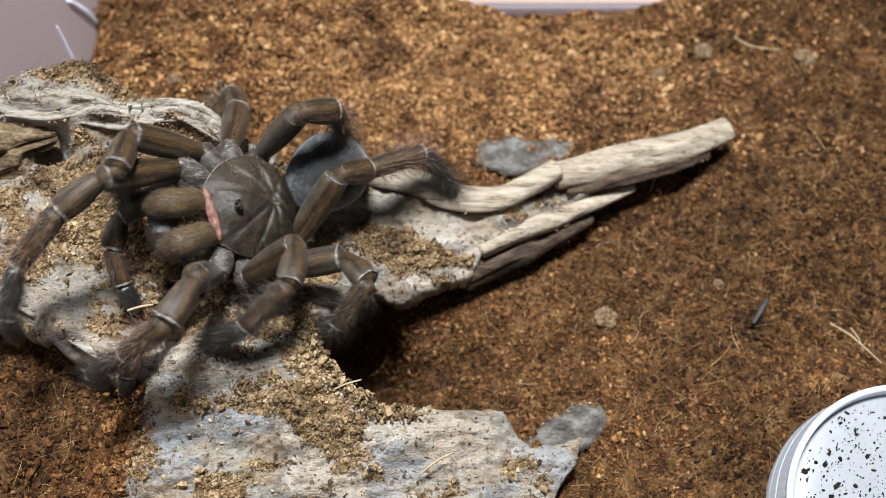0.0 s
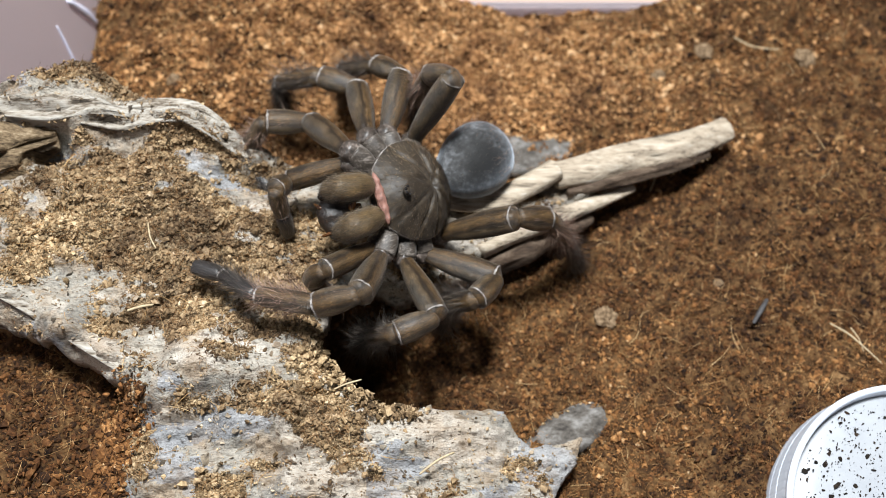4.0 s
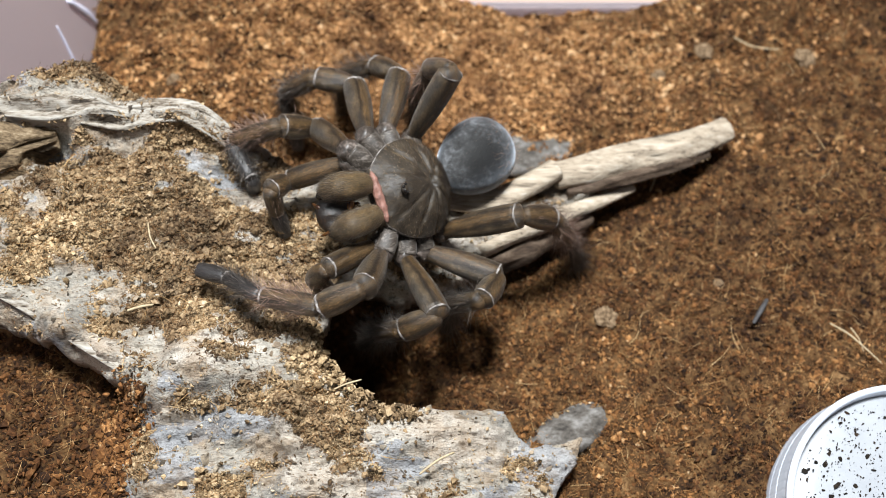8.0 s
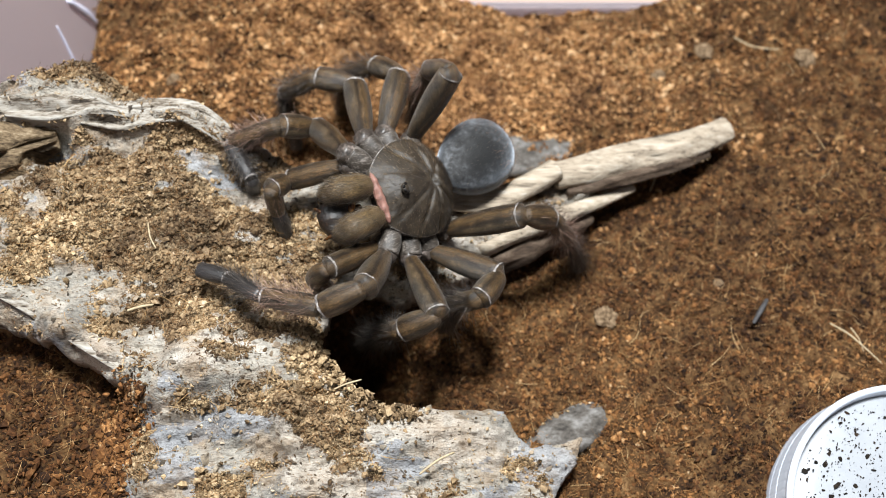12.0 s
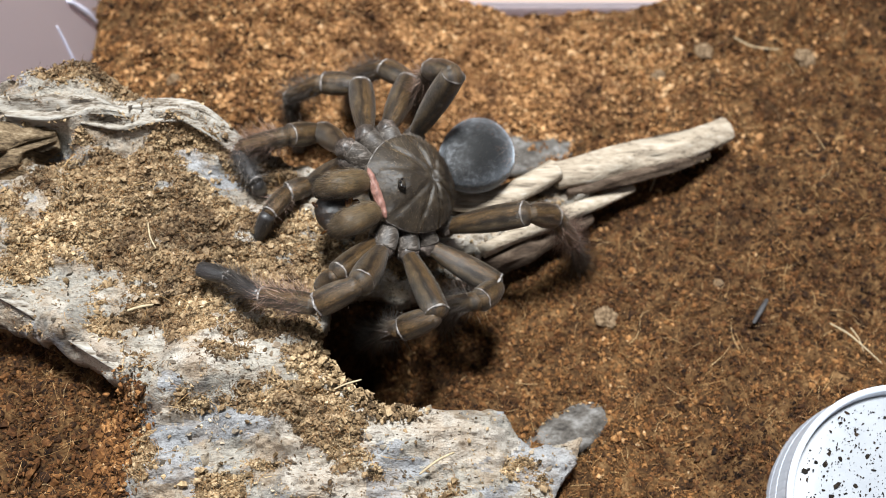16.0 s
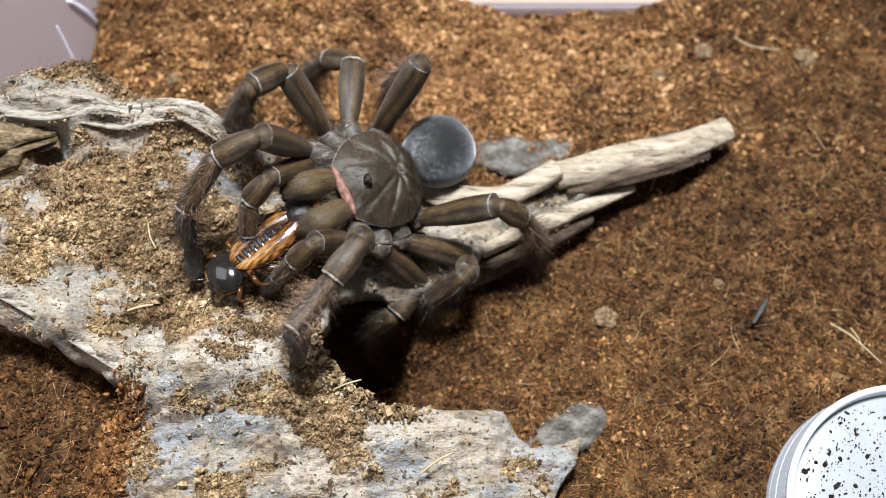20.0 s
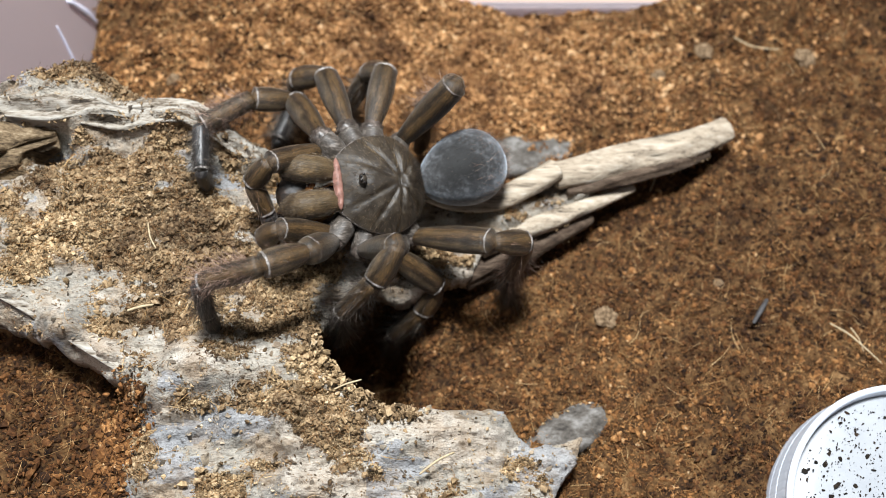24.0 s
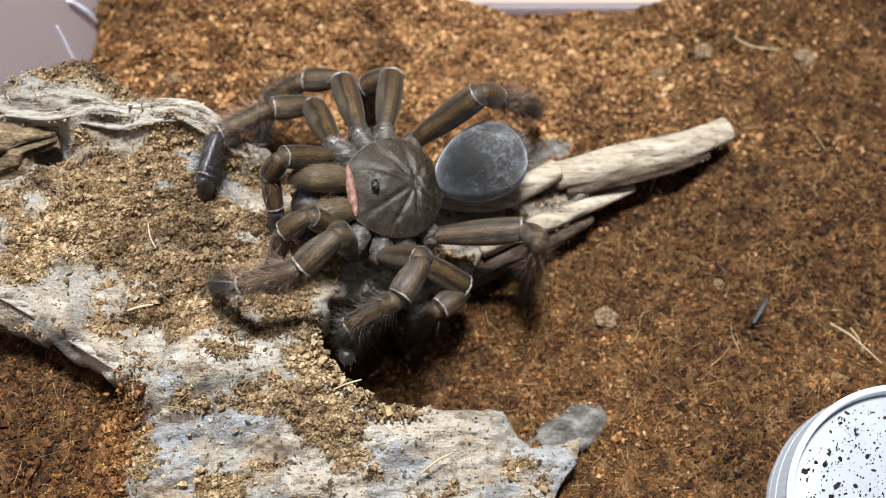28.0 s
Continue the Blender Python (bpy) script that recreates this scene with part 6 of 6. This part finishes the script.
    key_limb("L3", [
        (0, 165, 58, 88, 42, 52, -42, 186, -71, 165, -58), (0.3, 191, 32, 96, 6, 103, -37, -12, -34, 203, -75),
        (0.6, 191, 27, 117, -36, 71, -23, 3, -33, 142, -78), (1, 177, 18, 83, -36, 44, -27, -2, -29, 244, -52),
        (1.3, 161, 16, 47, -17, 65, -57, 161, -43, 159, -42), (1.6, 130, -17, -5, 20, 220, -87, 138, -33, 171, -103),
        (2, 125, 25, -9, 14, 112, -73, 127, -27, 127, -61), (2.3, 141, 58, 18, 6, 151, -60, 135, -36, 146, -49),
        (3, 120, 55, 14, -7, 145, -75, 146, -45, 153, -56), (5.5, 135, 37, 22, 8, 234, -88, 144, -43, 153, -58),
        (12.3, 114, 49, 19, 1, 213, -82, 145, -51, 158, -61), (14.8, 123, 26, 12, 16, 276, -83, 145, -56, 161, -63),
        (17.7, 126, 16, 6, 15, 278, -81, 142, -53, 160, -63), (17.9, 126, 11, -1, 19, 135, -80, 145, -47, 158, -61),
        (18, 131, 4, 28, 28, 118, -84, 149, -54, 166, -16), (18.2, 147, 14, 44, 25, 160, -75, 164, -44, 178, -10),
        (18.6, 150, -4, 37, 23, 137, -59, 163, -49, 158, -2), (19, 156, -6, 52, 10, 192, -69, 171, -35, 339, 39),
        (19.3, 148, -2, 16, 15, 187, -71, 165, -56, 171, -29), (19.6, 141, 1, 13, 14, 186, -78, 161, -54, 160, -26),
        (20, 146, 1, 26, 33, 17, -69, 146, -57, 159, -39), (20.5, 182, -7, 72, 12, 43, -5, 151, -65, 133, -64),
        (21, 131, 70, 98, -33, 100, -63, 158, -59, 145, -61), (21.5, 133, 65, 85, -39, 92, -65, 157, -58, 148, -61),
        (23.5, 140, -8, 67, -62, 34, -78, 158, -56, 172, -48), (24, 153, -21, 77, -55, 48, -62, 154, -61, 170, -57),
        (24.4, 152, -18, 60, -55, 33, -66, 155, -59, 168, -56), (25.1, 148, -20, 47, -48, 28, -68, 152, -63, 164, -61),
        (25.5, 149, -17, 52, -47, 32, -64, 156, -58, 171, -52), (26.5, 147, -20, 49, -46, 32, -60, 154, -61, 173, -54),
        (28, 148, -13, 26, 1, 69, -84, 138, -64, 136, -80)])
    key_limb("L4", [
        (0, -120, 51, -180, -8, -177, 18, 137, -20, 144, -47), (0.3, -105, 63, -184, 26, -171, 10, 117, -31, 145, -49),
        (0.6, -68, 67, -177, 19, -171, 17, 106, -40, 151, -52), (1, -18, 66, -190, 27, -181, 20, 92, -78, 170, -39),
        (1.3, -21, 66, -202, 39, -187, 9, 160, -60, 156, -38), (1.6, -4, 59, -209, 14, -192, -3, 147, -44, 151, -41),
        (2, -49, 75, -198, 12, -200, -6, 133, -35, 144, -34), (2.3, -82, 74, -197, 14, -197, 1, 137, -36, 148, -34),
        (3, 137, 84, -193, 3, -205, -21, 143, -30, 142, -34), (5.5, 164, 75, -196, 2, -209, -25, 146, -34, 143, -38),
        (12.3, 143, 75, -197, -10, -209, -29, 146, -38, 143, -42), (14.8, 152, 68, -195, -15, -211, -33, 148, -43, 144, -46),
        (17.7, 146, 69, -198, -13, -214, -32, 145, -42, 142, -45), (17.9, 138, 70, -205, 7, -216, -29, 150, -35, 148, -39),
        (18, 150, 52, -239, 46, -203, -3, 140, -54, 150, -47), (18.2, 163, 58, -205, 24, -205, 37, 154, -43, 159, -37),
        (18.6, 143, 59, -194, -7, -230, 31, 163, -47, 163, -40), (19, 121, 61, -301, 58, -175, -21, 185, -25, 180, -28),
        (19.3, 121, 65, -197, -16, -195, -33, 167, -57, 172, -37), (19.6, 109, 67, -206, -9, -199, -34, 160, -55, 166, -35),
        (20, 136, 67, -209, -20, -213, -35, 143, -63, 153, -42), (20.5, 140, 57, -201, -36, -213, -34, 136, -69, 157, -52),
        (21, 136, 57, -201, -18, -181, -39, 145, -63, 175, -48), (21.5, 133, 60, -199, -24, -189, -40, 145, -64, 175, -51),
        (23.5, 150, 60, -193, -6, -191, -47, 149, -60, 176, -52), (24, 151, 57, -181, -12, -241, -65, 152, -62, 175, -56),
        (24.4, 147, 59, -194, -7, -221, -67, 150, -59, 172, -49), (25.1, 157, 52, -192, -19, -229, -70, 142, -65, 170, -55),
        (25.5, 147, 56, -194, -17, -210, -65, 144, -61, 191, -49), (26.5, 158, 37, -310, 62, -210, -65, 150, -67, 142, -52),
        (28, 171, 33, -297, 61, -216, -67, 147, -69, 133, -59)])
    key_limb("PL", [
        (0, 32, -16, 34, -10, 87, -58, 114, -58), (0.3, 24, -20, 24, -12, 71, -64, 104, -68), (0.6, 20, -27, 35, -18, 81, -63, 115, -66),
        (1, -8, -24, 181, -58, 185, -42, 191, -44), (1.3, -1, -18, 224, -78, 155, -23, 159, -77), (1.6, -28, -17, 310, -84, 148, -30, 95, -82),
        (2, -9, -10, 121, -67, 140, -21, 85, -65), (2.3, 6, 0, 121, -63, 147, -23, 89, -61), (3, 5, -4, 158, -74, 146, -29, 106, -81),
        (5.5, 8, 5, 133, -74, 152, -31, 85, -68), (12.3, 3, 3, 134, -80, 152, -35, 77, -73), (14.8, 17, 13, 98, -79, 161, -34, 28, -52),
        (17.7, 7, 13, 107, -80, 158, -33, 54, -63), (17.9, -8, -3, 170, -74, 146, -37, 111, -82), (18, -23, 24, 23, -58, -4, -40, 100, -67),
        (18.2, 10, 7, 83, -90, 153, -53, 137, -72), (18.6, -7, -9, 93, -107, 157, -27, 165, -67), (19, 20, -38, 169, -69, 182, -26, 143, -66),
        (19.3, 0, 11, 45, -63, 110, -77, 118, -74), (19.6, 6, 14, 137, -78, 99, -87, 147, -71), (20, -4, 30, 34, -68, 58, -83, 84, -81),
        (20.5, -23, 47, 19, -41, 34, -59, 68, -64), (21, -7, 4, 86, -86, 168, -47, 80, -72), (21.5, -8, 9, 116, -76, 178, -50, 84, -48),
        (23.5, -7, 24, -10, -52, -10, -61, 91, -79), (24, 1, 23, 16, -82, 164, -43, 86, -76), (24.4, -5, 13, 62, -91, 163, -46, 85, -73),
        (25.1, -4, 21, 66, -81, 170, -56, 77, -63), (25.5, -7, 12, 97, -81, 171, -51, 82, -59), (26.5, -8, 14, 95, -81, 170, -53, 74, -57),
        (28, -20, 40, 21, -47, 84, -60, 71, -56)])
    key_body(roach, [
        (0, -183.2, 41.7, 70, -193, 0, 0), (17.35, -183.2, 41.7, 70, -193, 0, 0), (17.5, -123.3, 25.6, 62, -204, 0, 0), (17.6, -103, 13.9, 58, -196, 0, 0),
        (17.7, -93.2, 11.1, 55, -190, 0, 0), (17.8, -69, 4.8, 52, -186, 0, 0), (17.9, -71.2, 5.5, 50, -168, 0, 0), (18, -57.2, 0.7, 48, -158, -8, 0),
        (18.2, -56.7, 7.5, 48, -146, -8, 0), (18.6, -60.8, 8.4, 48, -180, -8, 0), (19, -55.4, 23.7, 50, -137, -8, 0),
        (19.3, -54.7, -3.1, 48, -139, -8, 0), (19.6, -56.2, -1.1, 48, -123, -8, 0), (20, -57.4, -2.1, 48, -142, -8, 0),
        (20.5, -55.3, -2.2, 48, -148, -8, 0), (21, -46.2, 13.3, 48, -142, -8, 0), (21.5, -47.1, 13.8, 48, -138, -8, 0),
        (23.5, -42.5, 12.4, 45, -159, -10, 0), (24, -37.1, 14.7, 42, -162, -10, 0), (25, -35.5, 13.9, 42, -163, -10, 0),
        (28, -33, 13.4, 42, -166, -10, 0)])
    key_body(tongs, [
        (0, -195, 46.3, 66, -15, -12, 0), (17.35, -195, 46.3, 66, -15, -12, 0), (17.5, -124.2, 25.4, 64, -15, -12, 0),
        (17.6, -108.4, 15.8, 61, -14, -12, 0), (17.7, -98.5, 12.1, 58, -14, -12, 0), (17.8, -85.3, 10.4, 55, -14, -12, 0),
        (17.9, -132.7, 20.7, 62, -14, -12, 0), (18, -192.3, 43.8, 70, -14, -12, 0), (28, -192.3, 43.8, 70, -14, -12, 0)])


motions()
